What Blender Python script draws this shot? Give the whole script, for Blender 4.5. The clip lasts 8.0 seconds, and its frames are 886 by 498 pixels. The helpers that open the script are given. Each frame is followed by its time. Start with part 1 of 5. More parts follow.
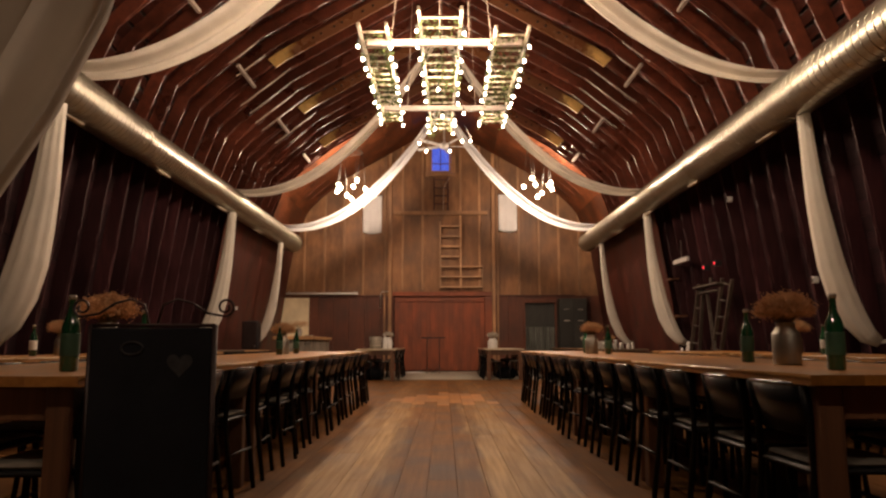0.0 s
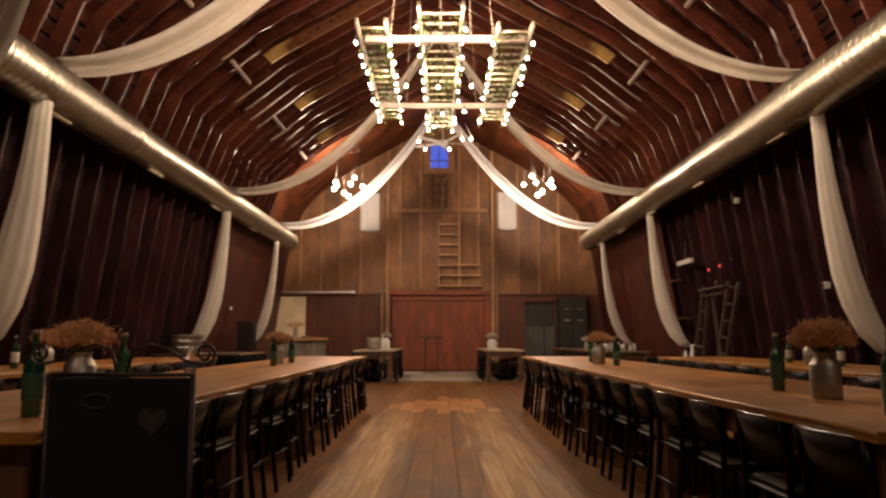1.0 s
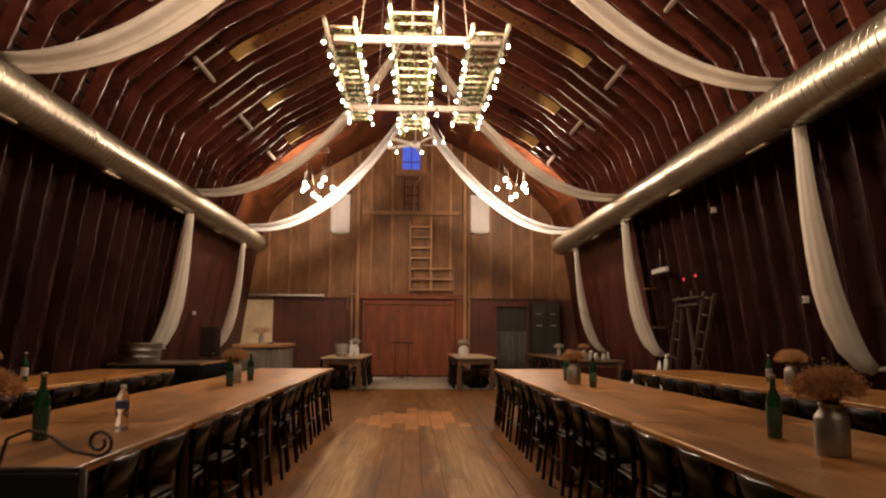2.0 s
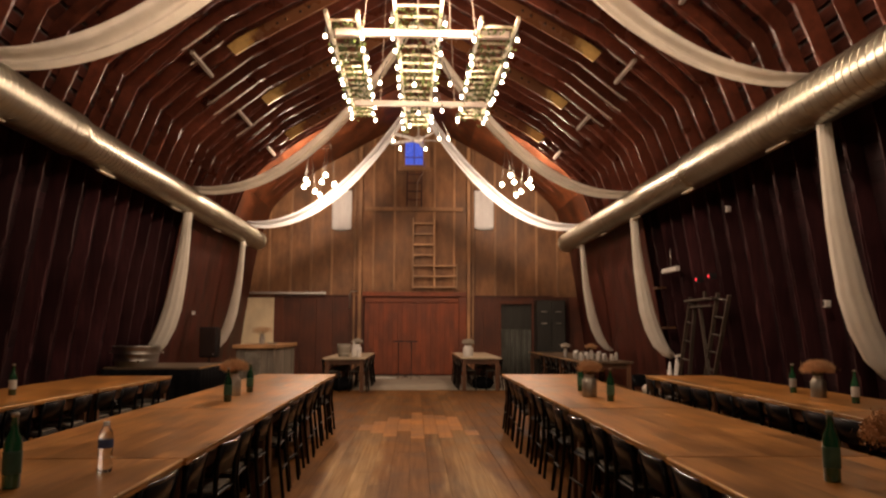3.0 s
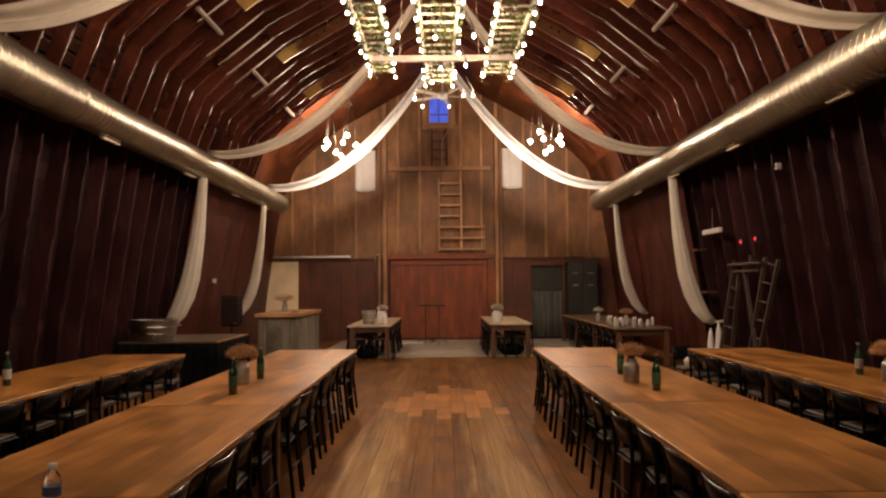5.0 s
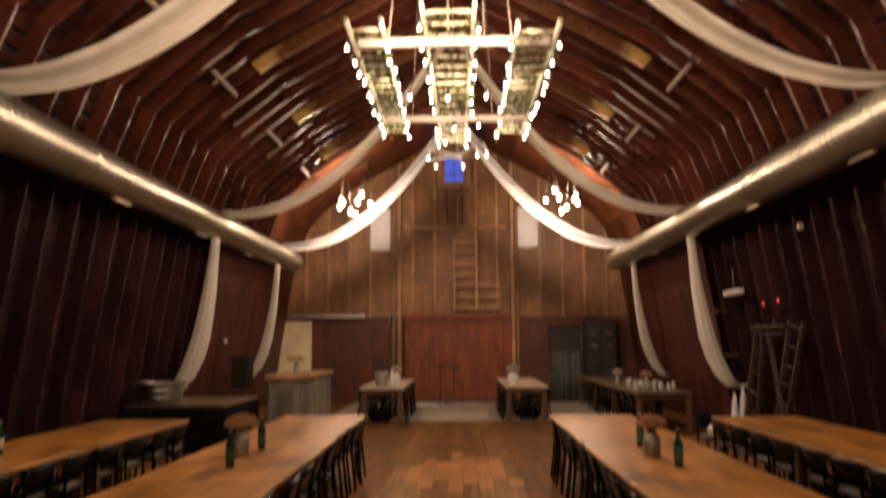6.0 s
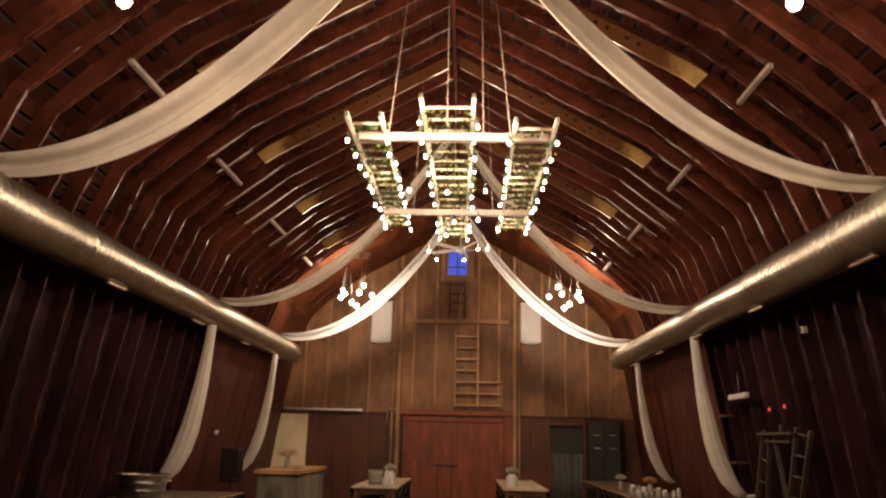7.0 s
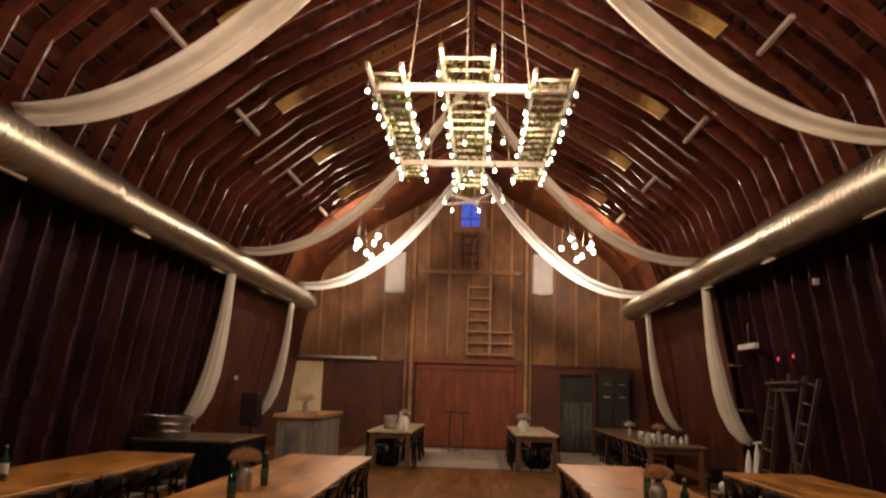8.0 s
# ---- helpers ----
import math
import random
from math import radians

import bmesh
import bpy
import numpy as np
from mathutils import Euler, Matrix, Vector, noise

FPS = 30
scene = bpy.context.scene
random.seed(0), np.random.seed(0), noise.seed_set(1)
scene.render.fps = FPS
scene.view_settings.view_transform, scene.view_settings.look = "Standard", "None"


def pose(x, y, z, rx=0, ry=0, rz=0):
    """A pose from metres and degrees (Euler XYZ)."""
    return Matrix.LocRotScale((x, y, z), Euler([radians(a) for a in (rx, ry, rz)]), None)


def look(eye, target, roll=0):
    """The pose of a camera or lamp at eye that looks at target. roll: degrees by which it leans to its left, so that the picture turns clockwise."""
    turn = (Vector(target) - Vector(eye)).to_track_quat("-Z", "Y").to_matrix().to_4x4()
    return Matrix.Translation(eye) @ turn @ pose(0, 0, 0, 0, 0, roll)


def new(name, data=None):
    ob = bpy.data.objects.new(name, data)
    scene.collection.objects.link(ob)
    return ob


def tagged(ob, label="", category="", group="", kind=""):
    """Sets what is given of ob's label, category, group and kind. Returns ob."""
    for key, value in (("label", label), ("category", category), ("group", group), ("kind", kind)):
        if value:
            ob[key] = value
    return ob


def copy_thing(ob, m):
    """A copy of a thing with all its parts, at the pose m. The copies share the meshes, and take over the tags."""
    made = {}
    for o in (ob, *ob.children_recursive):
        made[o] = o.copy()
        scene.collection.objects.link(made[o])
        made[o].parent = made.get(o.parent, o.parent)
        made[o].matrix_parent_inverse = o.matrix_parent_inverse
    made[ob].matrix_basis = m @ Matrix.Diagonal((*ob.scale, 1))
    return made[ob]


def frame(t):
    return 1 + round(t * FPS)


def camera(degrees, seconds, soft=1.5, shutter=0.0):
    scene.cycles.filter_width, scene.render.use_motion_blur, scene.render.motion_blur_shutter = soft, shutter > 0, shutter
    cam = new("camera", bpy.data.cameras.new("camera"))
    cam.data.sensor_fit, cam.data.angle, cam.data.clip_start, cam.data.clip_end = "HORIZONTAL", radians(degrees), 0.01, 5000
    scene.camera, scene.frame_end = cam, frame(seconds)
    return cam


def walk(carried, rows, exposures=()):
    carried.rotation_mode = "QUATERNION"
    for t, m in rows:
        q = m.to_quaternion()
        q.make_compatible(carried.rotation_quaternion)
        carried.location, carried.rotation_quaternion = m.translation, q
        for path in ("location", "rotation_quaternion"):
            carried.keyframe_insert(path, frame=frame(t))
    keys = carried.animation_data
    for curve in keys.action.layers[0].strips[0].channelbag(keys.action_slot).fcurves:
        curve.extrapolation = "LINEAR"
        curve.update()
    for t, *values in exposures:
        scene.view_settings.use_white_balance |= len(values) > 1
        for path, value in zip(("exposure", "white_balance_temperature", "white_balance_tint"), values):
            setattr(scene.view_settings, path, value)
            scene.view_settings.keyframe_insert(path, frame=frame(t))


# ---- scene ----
cam = camera(61.7, 8.0, soft=2.3, shutter=0.5)
PATH = [
    (0, (-0.006, 1.097, 0.86), (-0.009, 3.081, 1.116), -0.1),
    (0.5, (-0.013, 1.223, 0.895), (-0.054, 3.207, 1.143), 0.3),
    (1, (-0.052, 1.397, 1.022), (-0.047, 3.382, 1.263), -0.0),
    (1.2, (-0.081, 1.4, 1.057), (-0.024, 3.385, 1.293), -0.3),
    (2.3, (-0.002, 1.926, 1.254), (0.077, 3.91, 1.493), 0.3),
    (2.5, (-0.008, 1.982, 1.269), (0.066, 3.966, 1.513), 0.3),
    (3, (-0.077, 2.132, 1.385), (-0.001, 4.119, 1.603), 0.2),
    (3.5, (-0.052, 2.284, 1.408), (0.012, 4.279, 1.53), 0.1),
    (4, (0.024, 2.483, 1.457), (0.067, 4.479, 1.567), -0),
    (4.5, (0.035, 2.634, 1.497), (0.047, 4.631, 1.599), -0.4),
    (4.7, (-0.014, 2.731, 1.543), (-0.008, 4.729, 1.642), -0.5),
    (5.8, (0.019, 2.95, 1.69), (-0.016, 4.947, 1.809), -0.3),
    (6, (0.059, 3.041, 1.688), (0.012, 5.025, 1.941), -0.3),
    (6.5, (0.173, 3.187, 1.708), (0.11, 5.141, 2.131), 0.3),
    (7, (0.206, 3.165, 1.705), (0.137, 5.1, 2.205), 1.4),
    (7.5, (0.145, 3.069, 1.685), (0.06, 5.012, 2.155), 1.5),
    (8, (0.111, 3.008, 1.638), (0.018, 4.971, 2.012), 1.9),
]
walk(cam, [(t, look(eye, target, roll)) for t, eye, target, roll in PATH],
     exposures=[(0, 0.0), (1.2, -0.02), (3, -0.08), (4.5, -0.05), (5.6, -0.05), (6.6, -0.26), (8, -0.23)])

AX = -0.08            # centre line of the barn
BACK = 25.1           # inner face of the gable wall
FRONT = -3.0
WARM = (1.0, 0.705, 0.505)

# ---- light ----
world = bpy.data.worlds.new("dusk")
scene.world = world
world.use_nodes = True
world.node_tree.nodes["Background"].inputs[0].default_value = (0.085, 0.125, 0.62, 1)
world.node_tree.nodes["Background"].inputs[1].default_value = 1.15


def lamp(name, at, watts, size=0.12, colour=WARM):
    data = bpy.data.lights.new(name, "POINT")
    data.energy, data.shadow_soft_size, data.color = watts, size, colour
    ob = new(name, data)
    ob.location = at
    return ob


CHAND_Z = 5.3
for lx in (-0.5, 0.6):
    for ly in (10.8, 12.9, 15.7):
        lamp("chandelier_glow", (AX + lx, ly, CHAND_Z - 0.2), 145, 0.16)
# Last two clusters are unseen, added behind the viewer to brighten the near end
CLUSTERS = [(-2.66, 21.9, 5.27), (2.68, 21.9, 5.32), (-2.42, 8.0, 5.12), (2.56, 8.0, 5.12), (-2.9, -0.5, 5.6), (2.9, -0.5, 5.6)]
for cx, cy, cz in CLUSTERS:
    lamp("cluster_glow", (cx, cy - (0.15 if cy > 20 else 0), cz + (0.12 if cy > 20 else -0.1)), 365 if cy > 20 else 185 if cy > 0 else 165, 0.15)


# ---- materials ----
def nodes_of(name):
    m = bpy.data.materials.new(name)
    m.use_nodes = True
    nt = m.node_tree
    return m, nt, nt.nodes["Principled BSDF"], nt.nodes.new, nt.links.new


def mat(name, a, b, grain=(6, 6, 6), rough=0.6, bump=0.15, metal=0.0, vary=0.25, stain=0.35, spec=0.5, rvar=0.15, fine=4.0, coat=0.0, thin=0.0):
    """A surface of two tones: stretched grain, broad stains, a shift of tone from piece to piece."""
    m, nt, p, add, link = nodes_of(name)
    tc = add("ShaderNodeTexCoord")
    info = add("ShaderNodeObjectInfo")
    mul = add("ShaderNodeVectorMath"); mul.operation = "SCALE"
    mul.inputs[0].default_value = (17.3, 41.7, 29.1)
    link(info.outputs["Random"], mul.inputs["Scale"])
    off = add("ShaderNodeVectorMath"); off.operation = "ADD"
    link(tc.outputs["Object"], off.inputs[0]); link(mul.outputs[0], off.inputs[1])
    mp = add("ShaderNodeMapping")
    mp.inputs["Scale"].default_value = grain
    link(off.outputs[0], mp.inputs["Vector"])
    n1 = add("ShaderNodeTexNoise")
    n1.inputs["Scale"].default_value, n1.inputs["Detail"].default_value, n1.inputs["Roughness"].default_value = 1.0, fine, 0.65
    link(mp.outputs[0], n1.inputs["Vector"])
    n2 = add("ShaderNodeTexNoise")
    n2.inputs["Scale"].default_value, n2.inputs["Detail"].default_value = 1.3, 3.0
    link(off.outputs[0], n2.inputs["Vector"])
    ramp = add("ShaderNodeMapRange")
    ramp.inputs["From Min"].default_value, ramp.inputs["From Max"].default_value = 0.3, 0.7
    link(n1.outputs["Fac"], ramp.inputs["Value"])
    mix = add("ShaderNodeMix"); mix.data_type = "RGBA"
    mix.inputs[6].default_value, mix.inputs[7].default_value = (*a, 1), (*b, 1)
    link(ramp.outputs[0], mix.inputs[0])
    st = add("ShaderNodeMapRange")
    st.inputs["From Min"].default_value, st.inputs["From Max"].default_value = 0.35, 0.65
    st.inputs["To Min"].default_value, st.inputs["To Max"].default_value = 1 - stain, 1 + stain * 0.4
    link(n2.outputs["Fac"], st.inputs["Value"])
    rv = add("ShaderNodeMapRange")
    rv.inputs["To Min"].default_value, rv.inputs["To Max"].default_value = 1 - vary, 1 + vary
    link(info.outputs["Random"], rv.inputs["Value"])
    mm = add("ShaderNodeMath"); mm.operation = "MULTIPLY"
    link(st.outputs[0], mm.inputs[0]); link(rv.outputs[0], mm.inputs[1])
    hsv = add("ShaderNodeHueSaturation")
    link(mm.outputs[0], hsv.inputs["Value"]); link(mix.outputs[2], hsv.inputs["Color"])
    link(hsv.outputs[0], p.inputs["Base Color"])
    rr = add("ShaderNodeMapRange")
    rr.inputs["To Min"].default_value, rr.inputs["To Max"].default_value = max(rough - rvar, 0.03), min(rough + rvar, 1)
    link(n2.outputs["Fac"], rr.inputs["Value"]); link(rr.outputs[0], p.inputs["Roughness"])
    p.inputs["Metallic"].default_value = metal
    p.inputs["Specular IOR Level"].default_value = spec
    p.inputs["Coat Weight"].default_value = coat
    if thin:
        tr = add("ShaderNodeBsdfTranslucent")
        ms = add("ShaderNodeMixShader")
        ms.inputs[0].default_value = thin
        link(hsv.outputs[0], tr.inputs["Color"])
        link(p.outputs[0], ms.inputs[1]); link(tr.outputs[0], ms.inputs[2])
        link(ms.outputs[0], nt.nodes["Material Output"].inputs["Surface"])
    if bump:
        bp = add("ShaderNodeBump")
        bp.inputs["Strength"].default_value, bp.inputs["Distance"].default_value = bump, 0.01
        link(n1.outputs["Fac"], bp.inputs["Height"]); link(bp.outputs[0], p.inputs["Normal"])
    return m


def glow(name, colour, strength):
    m, nt, p, add, link = nodes_of(name)
    p.inputs["Base Color"].default_value = (*colour, 1)
    p.inputs["Emission Color"].default_value = (*colour, 1)
    p.inputs["Emission Strength"].default_value = strength
    return m


def glass(name, colour, rough=0.03, trans=1.0):
    m, nt, p, add, link = nodes_of(name)
    p.inputs["Base Color"].default_value = (*colour, 1)
    p.inputs["Roughness"].default_value = rough
    p.inputs["Transmission Weight"].default_value = trans
    p.inputs["IOR"].default_value = 1.45
    return m


M = {}
M["rafter"] = mat("red_stained_rafter", (0.07, 0.0175, 0.0095), (0.155, 0.0415, 0.021), (9, 9, 9), 0.31, 0.4, vary=0.35, spec=0.75, rvar=0.16, stain=0.5)
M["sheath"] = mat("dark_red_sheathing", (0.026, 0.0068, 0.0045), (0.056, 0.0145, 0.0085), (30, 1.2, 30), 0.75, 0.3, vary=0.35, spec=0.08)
# Gold base colour is the lamp highlight painted on the rib foot
M["rib"] = mat("gold_lit_pine_rib", (0.64, 0.4, 0.13), (0.82, 0.56, 0.2), (8, 4, 8), 0.28, 0.12, vary=0.12, spec=0.9)
# Plum wall tones, darkened to paint in the weak light below the ducts
M["plum"] = mat("dimmed_plum_stud", (0.027, 0.009, 0.0115), (0.06, 0.019, 0.021), (14, 14, 2), 0.5, 0.35, vary=0.35, spec=0.25)
M["plum_board"] = mat("dimmed_plum_boarding", (0.0135, 0.005, 0.0068), (0.032, 0.0105, 0.013), (30, 1.2, 30), 0.75, 0.3, vary=0.35, spec=0.2)
# Dark stock for the backings added to shut the dusk out of open joints
M["shell"] = mat("dark_backing", (0.02, 0.012, 0.01), (0.035, 0.02, 0.016), (8, 2, 8), 0.9, 0)
M["end_board"] = mat("orange_brown_roof_board", (0.085, 0.024, 0.0085), (0.14, 0.043, 0.0155), (5, 1.5, 5), 0.6, 0.2, vary=0.15, stain=0.55, spec=0.15)
M["side_board"] = mat("dark_red_wall_board", (0.052, 0.0125, 0.0085), (0.09, 0.0215, 0.0125), (9, 9, 1.2), 0.55, 0.2, vary=0.16, stain=0.45, spec=0.3)
M["lath"] = mat("highlight_split_lath", (0.55, 0.46, 0.37), (0.78, 0.69, 0.58), (12, 12, 12), 0.4, 0.2, vary=0.3, spec=0.6)
M["gable"] = mat("brown_gable_board", (0.15, 0.067, 0.026), (0.285, 0.137, 0.055), (5, 5, 1.4), 0.6, 0.25, vary=0.16, stain=0.32)
M["gable_dark"] = mat("dark_red_wainscot", (0.075, 0.0205, 0.0085), (0.12, 0.033, 0.0135), (22, 22, 0.9), 0.6, 0.25, vary=0.25)
M["trim"] = mat("brown_batten", (0.28, 0.14, 0.062), (0.42, 0.23, 0.108), (26, 26, 1.2), 0.6, 0.3, vary=0.2)
# Step wood matches the wall; paled here to paint its lit edges
M["rung"] = mat("lit_step_wood", (0.34, 0.18, 0.08), (0.48, 0.28, 0.135), (8, 8, 8), 0.5, 0.2, vary=0.2)
M["door"] = mat("red_plank", (0.165, 0.036, 0.011), (0.25, 0.06, 0.018), (24, 24, 0.9), 0.55, 0.25, vary=0.12)
M["floor"] = mat("worn_floor_plank", (0.122, 0.052, 0.0155), (0.2, 0.092, 0.03), (26, 0.9, 26), 0.55, 0.2, vary=0.1, stain=0.45, spec=0.07, rvar=0.2)
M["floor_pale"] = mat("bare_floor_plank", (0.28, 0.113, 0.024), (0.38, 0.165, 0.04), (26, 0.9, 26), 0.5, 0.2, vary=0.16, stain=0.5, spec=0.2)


def wear_tracks(m):
    """Two trodden tracks along the aisle where the stain has worn off the planks."""
    nt = m.node_tree
    add, link = nt.nodes.new, nt.links.new
    p = nt.nodes["Principled BSDF"]
    stained = p.inputs["Base Color"].links[0].from_socket

    def calc(op, a, b=None):
        n = add("ShaderNodeMath")
        n.operation = op
        for k, v in enumerate((a, b)):
            if isinstance(v, (int, float)):
                n.inputs[k].default_value = v
            elif v is not None:
                link(v, n.inputs[k])
        return n.outputs[0]

    def ramp(v, a, b, c, d):
        n = add("ShaderNodeMapRange")
        n.interpolation_type = "SMOOTHSTEP"
        for k, q in zip(("From Min", "From Max", "To Min", "To Max"), (a, b, c, d)):
            n.inputs[k].default_value = q
        link(v, n.inputs["Value"])
        return n.outputs[0]

    place = add("ShaderNodeNewGeometry").outputs["Position"]
    xyz = add("ShaderNodeSeparateXYZ")
    link(place, xyz.inputs[0])

    def noise(scale, detail):
        mp = add("ShaderNodeMapping")
        mp.inputs["Scale"].default_value = scale
        link(place, mp.inputs["Vector"])
        n = add("ShaderNodeTexNoise")
        n.inputs["Scale"].default_value, n.inputs["Detail"].default_value = 1.0, detail
        link(mp.outputs[0], n.inputs["Vector"])
        return n.outputs["Fac"]

    away = calc("MULTIPLY", calc("ABSOLUTE", calc("SUBTRACT", calc("ABSOLUTE", calc("ADD", xyz.outputs[0], 0.08)), 0.58)), 3.5)
    ragged = calc("ADD", away, calc("MULTIPLY", calc("SUBTRACT", noise((7.0, 0.55, 1.0), 6.0), 0.5), 2.6))
    worn = calc("MULTIPLY", ramp(ragged, 0.25, 1.25, 1.0, 0.0), ramp(xyz.outputs[1], 8.0, 15.0, 1.0, 0.15))
    rnd = add("ShaderNodeObjectInfo").outputs["Random"]
    worn = calc("MULTIPLY", worn, ramp(rnd, 0.0, 1.0, 0.62, 1.0))
    mix = add("ShaderNodeMix")
    mix.data_type = "RGBA"
    tone = add("ShaderNodeMix")
    tone.data_type = "RGBA"
    tone.inputs[6].default_value, tone.inputs[7].default_value = (0.32, 0.19, 0.075, 1), (0.5, 0.32, 0.145, 1)
    link(ramp(noise((30.0, 1.0, 1.0), 4.0), 0.3, 0.7, 0.0, 1.0), tone.inputs[0])
    link(worn, mix.inputs[0])
    link(stained, mix.inputs[6])
    link(tone.outputs[2], mix.inputs[7])
    link(mix.outputs[2], p.inputs["Base Color"])


wear_tracks(M["floor"])


def gold_foot_highlight(m, brown, x_gold, x_brown):
    """Paints the gold highlight at the foot of a rib, fading with a ragged edge into brown."""
    nt = m.node_tree
    add, link = nt.nodes.new, nt.links.new
    p = nt.nodes["Principled BSDF"]
    pine = p.inputs["Base Color"].links[0].from_socket
    place = add("ShaderNodeTexCoord").outputs["Object"]
    xyz = add("ShaderNodeSeparateXYZ")
    link(place, xyz.inputs[0])
    half = add("ShaderNodeMath"); half.operation = "ABSOLUTE"
    link(xyz.outputs[0], half.inputs[0])
    n = add("ShaderNodeTexNoise")
    n.inputs["Scale"].default_value, n.inputs["Detail"].default_value = 7.0, 4.0
    link(place, n.inputs["Vector"])
    rag = add("ShaderNodeMath"); rag.operation = "MULTIPLY_ADD"
    rag.inputs[1].default_value = 0.5
    link(n.outputs["Fac"], rag.inputs[0]); link(half.outputs[0], rag.inputs[2])
    r = add("ShaderNodeMapRange")
    r.interpolation_type = "SMOOTHSTEP"
    r.inputs["From Min"].default_value, r.inputs["From Max"].default_value = x_gold + 0.25, x_brown + 0.25
    link(rag.outputs[0], r.inputs["Value"])
    mix = add("ShaderNodeMix"); mix.data_type = "RGBA"
    mix.inputs[7].default_value = (*brown, 1)
    link(r.outputs[0], mix.inputs[0]); link(pine, mix.inputs[6]); link(mix.outputs[2], p.inputs["Base Color"])


gold_foot_highlight(M["rib"], (0.15, 0.06, 0.025), 3.06, 2.72)
M["sheet"] = mat("grey_plywood", (0.27, 0.25, 0.2), (0.36, 0.335, 0.27), (5, 3, 5), 0.5, 0.1, vary=0.08)
M["table"] = mat("oiled_table_plank", (0.275, 0.108, 0.02), (0.48, 0.215, 0.046), (20, 1.3, 20), 0.36, 0.12, vary=0.13, rvar=0.14, stain=0.5, fine=6.0, coat=0.18)
M["table"].node_tree.nodes["Principled BSDF"].inputs["Coat Roughness"].default_value = 0.32
M["edge"] = mat("worn_lit_table_edge", (0.42, 0.2, 0.055), (0.7, 0.42, 0.17), (9, 3, 9), 0.3, 0.1, vary=0.2, stain=0.5)
M["leg"] = mat("brown_table_timber", (0.085, 0.036, 0.016), (0.16, 0.072, 0.032), (18, 18, 1), 0.5, 0.2)
M["black"] = mat("black_lacquer", (0.003, 0.003, 0.004), (0.007, 0.007, 0.008), (9, 9, 2), 0.3, 0.04, vary=0.1, spec=0.14, rvar=0.08)
M["gloss"] = mat("polished_black_lacquer", (0.004, 0.004, 0.005), (0.01, 0.01, 0.011), (9, 9, 9), 0.2, 0, vary=0.1, spec=0.55, rvar=0.06, coat=0.2)
M["black_matte"] = mat("worn_black_paint", (0.003, 0.003, 0.004), (0.008, 0.008, 0.008), (9, 9, 9), 0.55, 0.05, vary=0.1, spec=0.25)
M["pad"] = mat("worn_seat_pad", (0.1, 0.09, 0.075), (0.2, 0.18, 0.15), (9, 9, 9), 0.75, 0.1, spec=0.2)
M["cloth"] = mat("cream_voile", (0.82, 0.77, 0.67), (0.9, 0.86, 0.77), (3, 3, 3), 0.9, 0.1, vary=0.04, stain=0.08, thin=0.3)
M["swag"] = mat("unbleached_voile", (0.66, 0.6, 0.51), (0.77, 0.71, 0.62), (3, 3, 3), 0.9, 0.1, vary=0.06, stain=0.12, thin=0.3)
M["white"] = mat("white_cloth", (0.8, 0.81, 0.82), (0.88, 0.89, 0.9), (4, 4, 4), 0.85, 0.1, vary=0.03, stain=0.06, thin=0.15)
M["galv"] = mat("spiral_galvanised_steel", (0.44, 0.425, 0.34), (0.57, 0.55, 0.455), (3, 3, 3), 0.33, 0.05, metal=1.0, vary=0.04, stain=0.2, rvar=0.06)
M["zinc"] = mat("dull_zinc", (0.35, 0.33, 0.28), (0.5, 0.47, 0.4), (14, 14, 14), 0.42, 0.05, metal=0.9, vary=0.08)
M["steel"] = mat("scratched_steel", (0.5, 0.48, 0.44), (0.62, 0.6, 0.55), (9, 9, 9), 0.35, 0.03, metal=1.0, vary=0.05)
M["iron"] = mat("black_wrought_iron", (0.016, 0.009, 0.008), (0.04, 0.02, 0.017), (30, 30, 30), 0.45, 0.2, metal=0.3)
M["ladder"] = mat("weathered_ladder_wood", (0.6, 0.52, 0.38), (0.76, 0.67, 0.52), (20, 2, 20), 0.6, 0.2, vary=0.08)
M["beam"] = mat("whitewashed_beam", (0.38, 0.31, 0.26), (0.48, 0.4, 0.34), (2, 20, 20), 0.6, 0.2, vary=0.05)
M["ivy"] = mat("ivy_leaf", (0.05, 0.085, 0.018), (0.12, 0.15, 0.04), (20, 20, 20), 0.5, 0)
M["dried"] = mat("dried_flower", (0.52, 0.27, 0.12), (0.74, 0.46, 0.24), (40, 40, 40), 0.9, 0)
M["pale_flower"] = mat("pale_dried_flower", (0.6, 0.54, 0.44), (0.76, 0.7, 0.6), (40, 40, 40), 0.9, 0)
M["stem"] = mat("dry_stem", (0.16, 0.11, 0.05), (0.24, 0.17, 0.08), (40, 40, 8), 0.8, 0)
M["bulb"] = glow("lit_bulb", (1.0, 0.86, 0.62), 30)
M["dark_wood"] = mat("grimy_dark_wood", (0.035, 0.024, 0.017), (0.075, 0.052, 0.036), (20, 20, 1.5), 0.6, 0.3)
M["old_ladder"] = mat("grey_weathered_ladder_wood", (0.036, 0.027, 0.02), (0.085, 0.067, 0.05), (20, 20, 1.5), 0.45, 0.3)
M["table_pale"] = mat("pale_table_plank", (0.46, 0.37, 0.25), (0.6, 0.5, 0.36), (16, 0.8, 16), 0.4, 0.12, vary=0.08)
M["table_dim"] = mat("grey_brown_table_plank", (0.085, 0.057, 0.034), (0.16, 0.112, 0.068), (16, 0.8, 16), 0.45, 0.12, vary=0.08)
M["felt"] = mat("black_table_felt", (0.004, 0.004, 0.005), (0.008, 0.008, 0.009), (20, 20, 20), 0.95, 0, spec=0.02)
M["red_led"] = glow("red_indicator", (1.0, 0.03, 0.05), 1.6)
